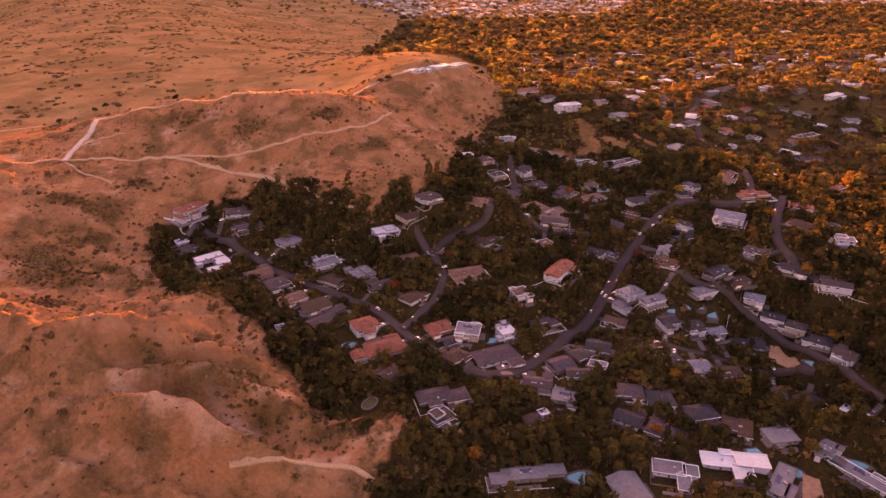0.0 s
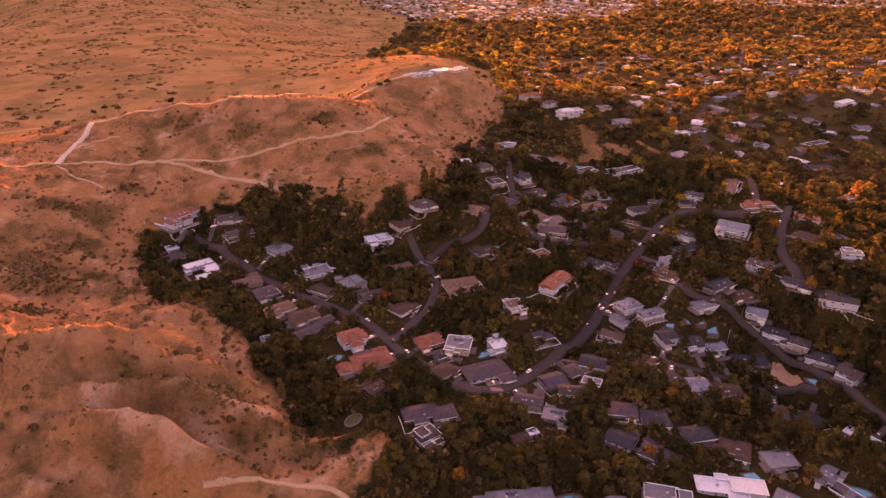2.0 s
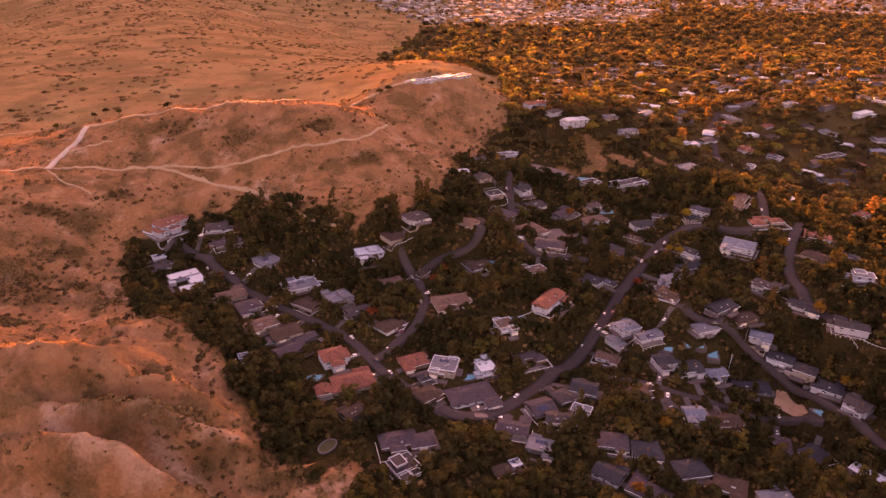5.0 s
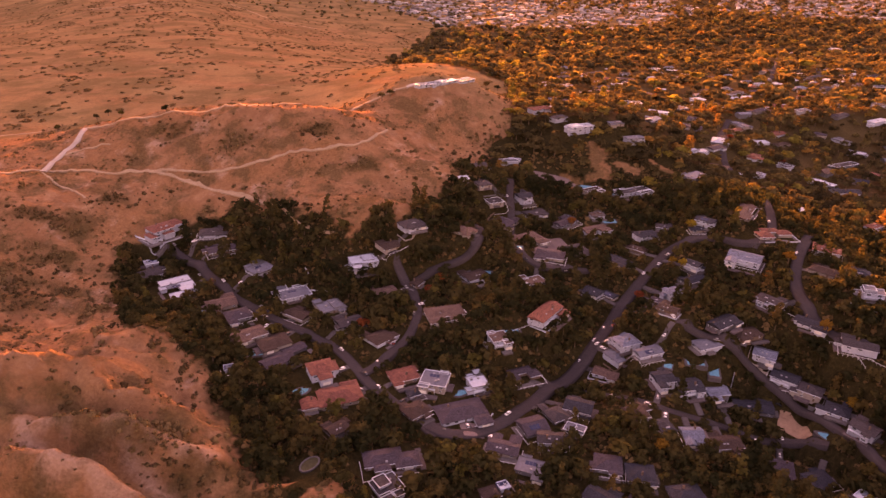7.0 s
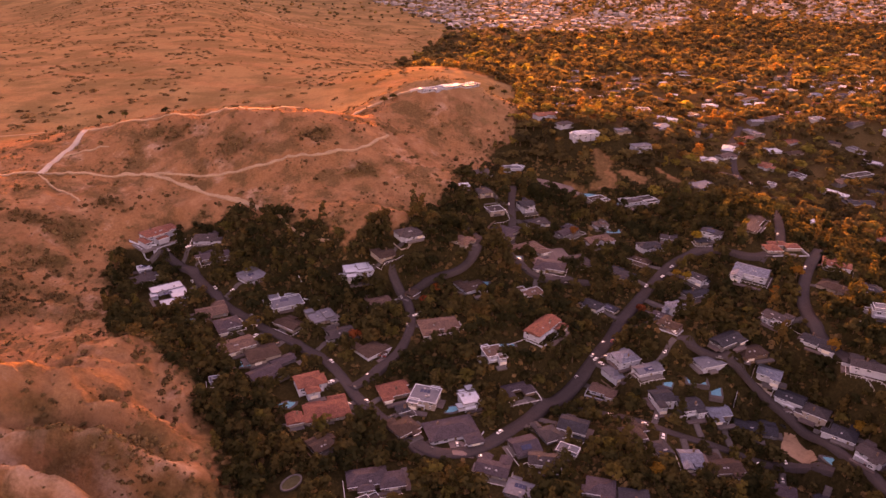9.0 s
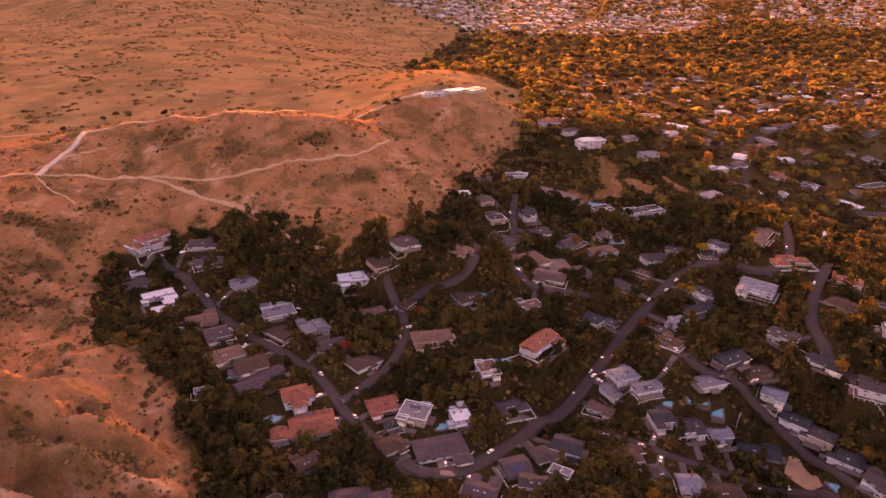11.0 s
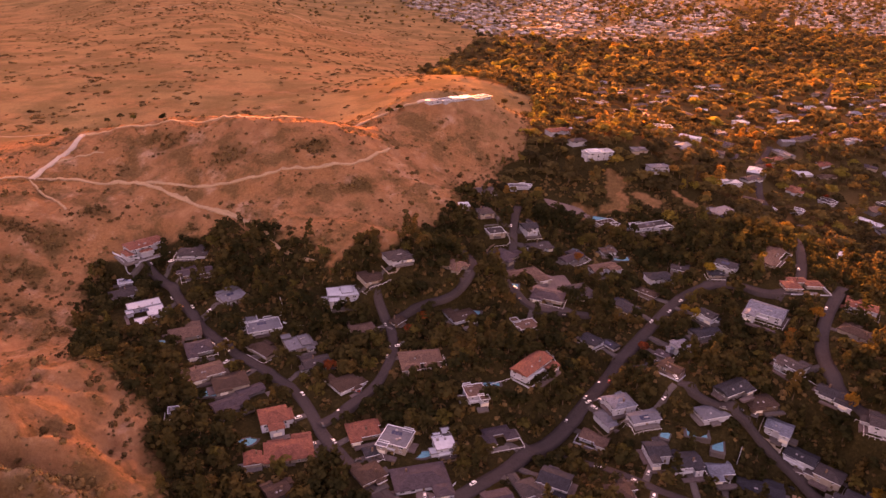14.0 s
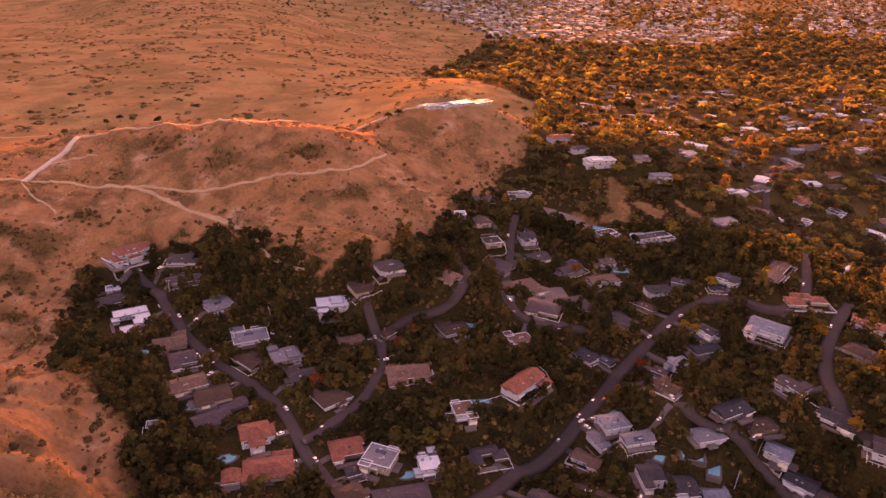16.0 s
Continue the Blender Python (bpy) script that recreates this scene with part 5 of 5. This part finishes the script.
def scatter(x0, x1, y0, y1, step, seed):
    g = np.random.default_rng(seed)
    x, y = np.meshgrid(np.arange(x0, x1, step), np.arange(y0, y1, step))
    x, y = x.ravel() + g.uniform(-0.48, 0.48, x.size) * step, y.ravel() + g.uniform(-0.48, 0.48, x.size) * step
    seen = (np.abs(x + 0.06 * y - 45) < 0.80 * y + 60)
    x, y = x[seen], y[seen]
    return x, y, g


# ---- plants ----
def cards(g, centres, normals, size):
    """Small leaf clusters: uneven four-cornered blades round the given places."""
    n = len(centres)
    nrm = normals + g.normal(0, 0.32, (n, 3))
    nrm /= np.linalg.norm(nrm, axis=1, keepdims=True) + 1e-9
    a = np.cross(nrm, g.normal(0, 1, (n, 3)))
    a /= np.linalg.norm(a, axis=1, keepdims=True) + 1e-9
    b = np.cross(nrm, a)
    s = size * g.uniform(0.55, 1.35, (n, 1))
    v = np.stack([centres + a * s * g.uniform(0.6, 1.2, (n, 1)), centres + b * s * g.uniform(0.5, 1.0, (n, 1)),
                  centres - a * s * g.uniform(0.6, 1.2, (n, 1)), centres - b * s * g.uniform(0.5, 1.0, (n, 1))], 1)
    soft = normals + 0.35 * (nrm * np.sign((nrm * normals).sum(1, keepdims=True)))
    soft /= np.linalg.norm(soft, axis=1, keepdims=True) + 1e-9
    return v.reshape(-1, 3), np.arange(4 * n).reshape(n, 4), np.repeat(soft, 4, 0)


def crown_points(g, n, shape):
    """Places and outward ways on an uneven crown of radius 1 that rests at height 0."""
    lobes = 7 if shape != "tall" else 6
    if shape == "tall":
        c = np.stack([g.normal(0, 0.13, lobes), g.normal(0, 0.13, lobes), np.linspace(0.5, 3.0, lobes)], 1)
        r = np.linspace(0.62, 0.32, lobes)
    else:
        q = g.uniform(0, math.tau, lobes)
        d = g.uniform(0.25, 0.62, lobes)
        c = np.stack([d * np.cos(q), d * np.sin(q), g.uniform(0.45, 1.15, lobes) * (0.75 if shape == "broad" else 1.0)], 1)
        c[0] = (0, 0, 0.95 if shape == "broad" else 1.25)
        r = g.uniform(0.36, 0.60, lobes)
    k = g.integers(0, lobes, n)
    w = g.normal(0, 1, (n, 3))
    w[:, 2] = np.abs(w[:, 2]) * 0.9 - 0.25
    w /= np.linalg.norm(w, axis=1, keepdims=True)
    return c[k] + w * (r[k] * g.uniform(0.75, 1.08, n))[:, None], w


def crown_template(seed, n, size, shape):
    g = np.random.default_rng(seed)
    p, w = crown_points(g, n, shape)
    return cards(g, p, w, size)


SHAPES = ["round", "broad", "round", "broad", "tall", "round", "broad", "round"]


def trunk_mesh(seed, tall):
    """A tapered trunk with four limbs that reach into the crown."""
    r = random.Random(seed)
    s = Solid().round(0, 0, -1.2, tall, 0.42, 0.22, 7)
    for k in range(4):
        q, z0 = math.tau * k / 4 + r.uniform(-0.4, 0.4), tall * r.uniform(0.55, 0.9)
        ex, ey, ez = 1.9 * math.cos(q), 1.9 * math.sin(q), z0 + 2.2
        ring0 = [(0.13 * math.cos(t_), 0.13 * math.sin(t_), z0 + 0.1 * math.sin(t_ * 2)) for t_ in (0, 1.57, 3.14, 4.71)]
        ring1 = [(ex + 0.05 * math.cos(t_), ey + 0.05 * math.sin(t_), ez) for t_ in (0, 1.57, 3.14, 4.71)]
        s.add(ring0 + ring1, [(i, (i + 1) % 4, 4 + (i + 1) % 4, 4 + i) for i in range(4)] + [(4, 5, 6, 7)])
    return s.mesh("trunk", M_BARK)


CROWNS, GOLDEN, TRUNKS = [], [], [trunk_mesh(k, 3.4) for k in range(4)]
for k in range(8):
    v, f, o = crown_template(100 + k, 340, 0.155, SHAPES[k])
    v = v * np.array([4.0, 4.0, 3.4]) + (0, 0, 2.2)
    CROWNS.append(bulk_mesh("crown", v, f, M_LEAF, None, o))
    if k < 3:
        GOLDEN.append(bulk_mesh("crown", v, f, M_GOLD, None, o))


def tree(x, y, size, turn, k, golden=False):
    shape = SHAPES[k]
    word = "golden autumn tree with loose foliage on a canyon slope" if golden else {
        "round": "dark green round-crowned tree among hillside houses", "broad": "spreading dark olive oak beside hillside houses",
        "tall": "tall narrow dark green tree on the canyon side"}[shape]
    home = thing("tree", pose(x, y, float(ground(x, y)), 0, 0, turn) @ Matrix.Scale(size, 4), word, "tree", "autumn trees" if golden else "canyon trees")
    part("trunk", TRUNKS[k % 4], home)
    part("crown", (GOLDEN[k % 3] if golden else CROWNS[k]), home)


def palm(x, y, tall):
    """A fan palm: slim ringed trunk, skirt and a round head of fronds."""
    home = thing("palm_tree", pose(x, y, float(ground(x, y))), "tall slim fan palm with a ragged head of fronds", "palm", "palms")
    s = Solid()
    for k in range(8):
        s.round(0, 0, -1 + (tall + 1) * k / 8, -1 + (tall + 1) * (k + 1) / 8, 0.34 - 0.018 * k, 0.30 - 0.018 * k, 8)
    part("trunk", s.mesh("trunk", M_BARK), home)
    r, s = random.Random(int(x)), Solid()
    for k in range(44):
        q, up = r.uniform(0, math.tau), r.uniform(-0.9, 0.9)
        c, n = math.cos(q), math.sin(q)
        l = r.uniform(1.6, 2.3)
        p = [(0, 0, tall), (c * l * 0.55 - n * 0.35, n * l * 0.55 + c * 0.35, tall + up * l * 0.6 + 0.25), (c * l, n * l, tall + up * l * 0.8 - 0.25),
             (c * l * 0.55 + n * 0.35, n * l * 0.55 - c * 0.35, tall + up * l * 0.6 + 0.25)]
        s.add(p, [(0, 1, 2, 3)])
    part("crown", s.mesh("crown", M_LEAF), home)


for u, v in [(65.7, 313.9), (78.3, 315.0), (20.2, 318.0), (32.1, 322.0), (32.4, 585.7)]:
    palm(u, v, 11.5)
for i, (u, v) in enumerate([(206.4, 607.3), (174.6, 570.0), (272.1, 572.1), (293.0, 588.5), (231.8, 451.2), (212.6, 598.9),
                            (128.0, 674.7), (-38.1, 489.5), (423.3, 948.2), (155.0, 389.2), (6.9, 538.7), (18.0, 310.5),
                            (128.1, 333.3), (226.9, 971.3), (438.4, 1074.1), (569.9, 1431.4), (354.3, 1397.5), (345.1, 588.1),
                            (292.2, 450.4), (231.9, 654.6), (284.1, 1416.9), (368.4, 1001.0), (13.6, 553.8), (287.4, 498.3)]):
    tree(u, v, 1.0 + 0.12 * (i % 4), 40 * i, (0, 1, 2)[i % 3], True)
for i, (u, v) in enumerate([(-475.3, 980.1), (-456.6, 980.5), (-503.8, 904.6), (-295.5, 775.2), (-76.5, 850.7), (-69.2, 863.5), (-478.0, 955.2),
                            (151.5, 1184.4), (40.5, 935.4), (56.3, 1097.0)]):
    tree(u, v, 1.2, 50 * i, i % 4)



def hedge(x0, y0, x1, y1, tall=2.2):
    """A clipped hedge between two places."""
    run = math.hypot(x1 - x0, y1 - y0)
    home = thing("hedge", pose(x0, y0, float(ground(x0, y0)), 0, 0, math.degrees(math.atan2(y1 - y0, x1 - x0))), "clipped dark green hedge beside a house", "hedge", "hedges")
    g = np.random.default_rng(int(abs(x0 * 7 + y0)))
    n = int(run * 16)
    u, v, w = g.uniform(0, run, n), g.uniform(-0.9, 0.9, n), g.uniform(0, tall, n)
    s = u / run
    slope = ground(x0 + (x1 - x0) * s, y0 + (y1 - y0) * s) - float(ground(x0, y0))
    p_ = np.stack([u, v, w + slope], 1)
    way = np.stack([np.zeros(n), np.sign(v) * 0.8, np.full(n, 0.7)], 1)
    q, f, o = cards(g, p_, way, 0.45)
    part("foliage", bulk_mesh("foliage", q, f, M_LEAF, None, o), home)


hedge(217.2, 312.1, 232.5, 291.0, 3.0)
hedge(-50.5, 395.8, -26.1, 419.5, 2.5)
hedge(-45.1, 438.4, -30.1, 430.1, 2.0)
hedge(218.3, 458.1, 223.1, 471.9, 2.0)
hedge(205.4, 404.7, 236.5, 428.7, 2.5)

# the trees that stand nearest the flight, one by one
x, y, g = scatter(-130, 330, 290, 480, 5.6, 3)
keep = (wooded(x, y) > 0.5) & free(x, y) & (g.uniform(0, 1, len(x)) < 0.88 + 0.3 * waves(x, y, 60, 31))
x, y = x[keep], y[keep]
order = np.argsort(y)[:300]
for u, v in zip(x[order], y[order]):
    tree(u, v, g.uniform(0.6, 1.35), g.uniform(0, 360), int(g.integers(0, 8)))
limit = float(y[order].max())


def grove(name, label, x, y, g, size0, size1, templates, far=False):
    """Many plants joined: clumps of leaves on stems."""
    vs, fs, ts, os_, n = [], [], [], [], 0
    stems_v, stems_f, m = [], [], 0
    z = ground(x, y)
    pick = g.integers(0, len(templates), len(x))
    size = g.uniform(size0, size1, len(x)) * g.uniform(0.8, 1.2, len(x))
    turn = g.uniform(0, math.tau, len(x))
    tint = np.clip(0.48 + 0.30 * waves(x, y, 75, 61) + 0.2 * waves(x, y, 30, 62) + g.normal(0, 0.18 if far else 0.26, len(x)), 0, 1)
    for i in range(len(x)):
        v, f, o = templates[pick[i]]
        c, s = math.cos(turn[i]), math.sin(turn[i])
        os_.append(np.stack([c * o[:, 0] - s * o[:, 1], s * o[:, 0] + c * o[:, 1], o[:, 2]], 1))
        c, s = math.cos(turn[i]) * size[i], math.sin(turn[i]) * size[i]
        w = np.empty_like(v)
        w[:, 0], w[:, 1], w[:, 2] = x[i] + c * v[:, 0] - s * v[:, 1], y[i] + s * v[:, 0] + c * v[:, 1], z[i] + size[i] * v[:, 2]
        vs.append(w)
        fs.append(f + n)
        ts.append(np.full(len(v), tint[i]))
        n += len(v)
        if not far:
            k = size[i] * 0.07
            b, t_ = z[i] - 1.0, z[i] + size[i] * 0.9
            stems_v += [(x[i] - k, y[i] - k, b), (x[i] + k, y[i] - k, b), (x[i], y[i] + k, b), (x[i], y[i], t_)]
            stems_f += [(m, m + 1, m + 3), (m + 1, m + 2, m + 3), (m + 2, m, m + 3)]
            m += 4
    home = thing(name, Matrix(), label, "trees" if "scrub" not in name else "bushes", kind="stuff")
    # groves past y 760 take the leaf copy with sunlight painted in
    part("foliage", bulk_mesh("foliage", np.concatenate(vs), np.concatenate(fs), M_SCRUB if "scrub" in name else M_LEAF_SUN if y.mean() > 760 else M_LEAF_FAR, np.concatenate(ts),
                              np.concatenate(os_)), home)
    if stems_v:
        part("stems", bulk_mesh("stems", np.array(stems_v), np.array(stems_f), M_BARK), home)


def lifted(seed, n, size, shape):
    v, f, o = crown_template(seed, n, size, shape)
    return v * np.array([1.0, 1.0, 0.85]) + (0, 0, 0.35), f, o


def squat(seed, n, size, shape):
    v, f, o = crown_template(seed, n, size, shape)
    return v * np.array([1.05, 1.05, 0.62]) + (0, 0, 0.25), f, o


NEAR = [lifted(200 + k, 82, 0.275, SHAPES[k]) for k in range(8)]
MID = [squat(220 + k, 110, 0.25, SHAPES[k]) for k in range(8)]
FAR = [squat(240 + k, 28, 0.46, SHAPES[k % 4]) for k in range(6)]
x, y, g = scatter(-300, 620, 270, 760, 6.0, 11)
keep = (wooded(x, y) > 0.5) & free(x, y) & (g.uniform(0, 1, len(x)) < 0.94 + 0.2 * waves(x, y, 60, 31)) & ~((x > -130) & (x < 330) & (y < limit) & (y > 290))
grove("canyon_woodland", "dense dark olive trees filling the canyon between houses", x[keep], y[keep], g, 2.5, 6.4, NEAR)
x, y, g = scatter(-50, 1000, 760, 1250, 13.0, 12)
keep = (wooded(x, y) > 0.5) & free(x, y) & (g.uniform(0, 1, len(x)) < 0.84 + 0.25 * waves(x, y, 80, 32) + 0.15 * waves(x, y, 34, 35))
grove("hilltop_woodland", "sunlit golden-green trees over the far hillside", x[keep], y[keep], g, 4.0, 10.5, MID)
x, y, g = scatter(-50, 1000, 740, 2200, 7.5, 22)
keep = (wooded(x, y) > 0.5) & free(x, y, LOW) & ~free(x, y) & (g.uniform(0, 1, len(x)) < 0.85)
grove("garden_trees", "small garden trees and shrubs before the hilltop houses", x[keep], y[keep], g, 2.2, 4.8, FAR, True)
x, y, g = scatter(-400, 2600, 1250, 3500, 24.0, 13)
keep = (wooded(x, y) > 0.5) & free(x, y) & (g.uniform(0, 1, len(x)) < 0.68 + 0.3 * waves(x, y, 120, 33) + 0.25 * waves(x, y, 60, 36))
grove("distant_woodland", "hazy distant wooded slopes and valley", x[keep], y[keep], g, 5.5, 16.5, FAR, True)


x, y, g = scatter(300, 3600, 3380, 6400, 44.0, 18)
keep = (g.uniform(0, 1, len(x)) < 0.62 + 0.3 * waves(x, y, 200, 34))
grove("far_plain_trees", "hazy trees spread over the far plain", x[keep], y[keep], g, 8.0, 16.0, FAR, True)


# ---- scrub on the open hills ----
def bush_template(seed, n, size):
    g = np.random.default_rng(seed)
    w = g.normal(0, 1, (n, 3))
    w[:, 2] = np.abs(w[:, 2])
    w /= np.linalg.norm(w, axis=1, keepdims=True)
    return cards(g, w * g.uniform(0.5, 0.95, (n, 1)) * np.array([1, 1, 0.75]), w, size)


BUSHES = [bush_template(300 + k, 26, 0.42) for k in range(6)]
SMALL = [bush_template(320 + k, 12, 0.55) for k in range(6)]
x, y, g = scatter(-520, 120, 215, 960, 4.2, 14)
thick = waves(x, y, 70, 41) + 0.7 * waves(x, y, 26, 42)
keep = (wooded(x, y) < 0.5) & free(x, y) & (g.uniform(0, 1, len(x)) < np.clip(0.22 + 0.42 * thick + 0.10 * (y < 460), 0.06, 0.9))
grove("hillside_scrub", "dry brown chaparral scattered over the open hills", x[keep], y[keep], g, 0.4, 1.4, SMALL, True)
x, y, g = scatter(-520, 120, 215, 960, 13.0, 15)
thick = waves(x, y, 70, 41) + 0.7 * waves(x, y, 26, 42)
keep = (wooded(x, y) < 0.5) & free(x, y) & (g.uniform(0, 1, len(x)) < np.clip(0.17 + 0.5 * thick, 0.03, 0.9))
grove("tall_scrub", "dark rounded chaparral bushes on the slopes", x[keep], y[keep], g, 1.4, 3.2, BUSHES, True)
# loose bushes where the woodland thins out
x, y, g = scatter(-360, 120, 260, 1000, 5.5, 27)
near = np.mean([wooded(x + 26 * math.cos(q), y + 26 * math.sin(q)) for q in np.arange(0, math.tau, 0.8)], axis=0)
keep = (wooded(x, y) < 0.5) & free(x, y) & (g.uniform(0, 1, len(x)) < np.clip(near * 1.25 + 0.25 * waves(x, y, 35, 46) - 0.08, 0, 0.7))
grove("edge_scrub", "olive bushes thinning out from the woods onto dry slopes", x[keep], y[keep], g, 0.9, 3.0, BUSHES, True)
# thick brush in the hollows of the dry hills
g = np.random.default_rng(63)
xs, ys = [], []
for u, v, r in HOLLOWS:
    n = int(r * r * 0.22)
    q = g.normal(0, 0.5, (n, 2)) * r
    xs.append(u + q[:, 0] * 1.6)
    ys.append(v + q[:, 1] * 0.8)
x, y = np.concatenate(xs), np.concatenate(ys)
keep = free(x, y)
grove("gully_scrub", "dark olive brush crowding the hollows of the dry hills", x[keep], y[keep], g, 0.7, 2.3, BUSHES, True)
x, y, g = scatter(-1900, 150, 900, 2700, 13.0, 16)
thick = waves(x, y, 170, 43) + 0.6 * waves(x, y, 60, 44)
keep = (wooded(x, y) < 0.5) & (g.uniform(0, 1, len(x)) < np.clip(0.14 + 0.42 * thick, 0.03, 0.7))
grove("valley_scrub", "dark clumps of scrub over the broad far valley", x[keep], y[keep], g, 1.8, 6.0, [(q[0] * np.array([1.2, 1.2, 0.55]), q[1], q[2]) for q in (bush_template(340 + k, 18, 0.45) for k in range(6))], True)


x, y, g = scatter(-300, 620, 270, 800, 4.6, 19)
keep = (wooded(x, y) > 0.5) & free(x, y, LOW) & (g.uniform(0, 1, len(x)) < 0.8)
grove("canyon_scrub", "low dark shrubs under the canyon trees", x[keep], y[keep], g, 1.0, 2.9, [bush_template(360 + k, 13, 0.57) for k in range(6)], True)


# ---- the town on the plain ----
def town(name, label, inside, x0, x1, y0, y1, seed):
    g = np.random.default_rng(seed)
    vs, fs, ts, n = [], [], [], 0
    turn = radians(-14)
    for u in np.arange(-2600, 2600, 27.0):
        for v in np.arange(2000, 6600, 36.0):
            if int(v / 36) % 4 == 0 or int(u / 27) % 9 == 0:
                continue
            x = u * math.cos(turn) - (v - 3200) * math.sin(turn) + g.uniform(-9, 9) + 14 * math.sin(v * 0.006) + 300
            y = u * math.sin(turn) + (v - 3200) * math.cos(turn) + 3200 + g.uniform(-11, 11) + 22 * math.sin(u * 0.004)
            if not (x0 < x < x1 and y0 < y < y1 and inside(x, y)) or g.uniform() < 0.26:
                continue
            w, d, h = g.uniform(6, 15), g.uniform(5, 13), g.choice([4, 4, 5, 5, 6, 7, 10])
            a = turn + g.normal(0, 0.16)
            c, s = math.cos(a), math.sin(a)
            z = float(ground(x, y))
            foot = [(x + c * p * w - s * q * d, y + s * p * w + c * q * d) for p, q in ((-1, -1), (1, -1), (1, 1), (-1, 1))]
            if g.uniform() < 0.55:
                top = [(p, q, z + h) for p, q in foot]
                vs += [(p, q, z - 3) for p, q in foot] + top
                fs += [(n, n + 1, n + 5, n + 4), (n + 1, n + 2, n + 6, n + 5), (n + 2, n + 3, n + 7, n + 6), (n + 3, n, n + 4, n + 7), (n + 4, n + 5, n + 6, n + 7)]
                k = 8
            else:
                r0 = ((foot[0][0] + foot[1][0]) / 2, (foot[0][1] + foot[1][1]) / 2, z + h + 3)
                r1 = ((foot[2][0] + foot[3][0]) / 2, (foot[2][1] + foot[3][1]) / 2, z + h + 3)
                vs += [(p, q, z - 3) for p, q in foot] + [(p, q, z + h) for p, q in foot] + [r0, r1]
                fs += [(n, n + 1, n + 5, n + 4), (n + 1, n + 2, n + 6, n + 5), (n + 2, n + 3, n + 7, n + 6), (n + 3, n, n + 4, n + 7),
                       (n + 5, n + 6, n + 9, n + 8), (n + 7, n + 4, n + 8, n + 9)]
                fs += [(n + 4, n + 5, n + 8, n + 8)[:3], (n + 6, n + 7, n + 9)]
                k = 10
            ts += [g.uniform()] * k
            n += k
    me = mesh_of(name, vs, fs, [M_TOWN])
    me.attributes.new("tint", "FLOAT", "POINT").data.foreach_set("value", np.array(ts, np.float32))
    home = thing(name, Matrix(), label, "buildings", kind="stuff")
    part("buildings", me, home)


M_TOWN, t, b = shader("town_roofs", 0.95, 0.0, 0.02)
c = ramp(t, reading(t, "tint"), [(0.0, (0.13, 0.10, 0.10)), (0.35, (0.19, 0.17, 0.18)), (0.75, (0.26, 0.25, 0.27)), (1.0, (0.42, 0.42, 0.46))])
c = mixed(t, 1.0, c, ramp(t, world_noise(t, 0.08, 4), [(0.3, (0.75,) * 3), (0.7, (1.1,) * 3)]), "MULTIPLY")
t.links.new(c, b.inputs["Base Color"])
town("distant_town", "pale low roofs of a town on the hazy plain", lambda x, y: x > -140 - (y - 2720) * 0.55 and x < 500 + (y - 2760) * 0.75, -2000, 1000, 2740, 4900, 51)
town("far_suburb", "pale buildings of a suburb beyond the woods", lambda x, y: x > 1000 + (y - 3300) * 0.30, 1000, 3400, 3380, 6200, 52)
x, y, g = scatter(-1300, 1100, 2740, 4300, 30.0, 17)
keep = g.uniform(0, 1, len(x)) < np.where(x > -140 - (y - 2720) * 0.55, 0.55, 0.15)
grove("town_trees", "street trees between the roofs of the town", x[keep], y[keep], g, 5.0, 9.5, FAR, True)
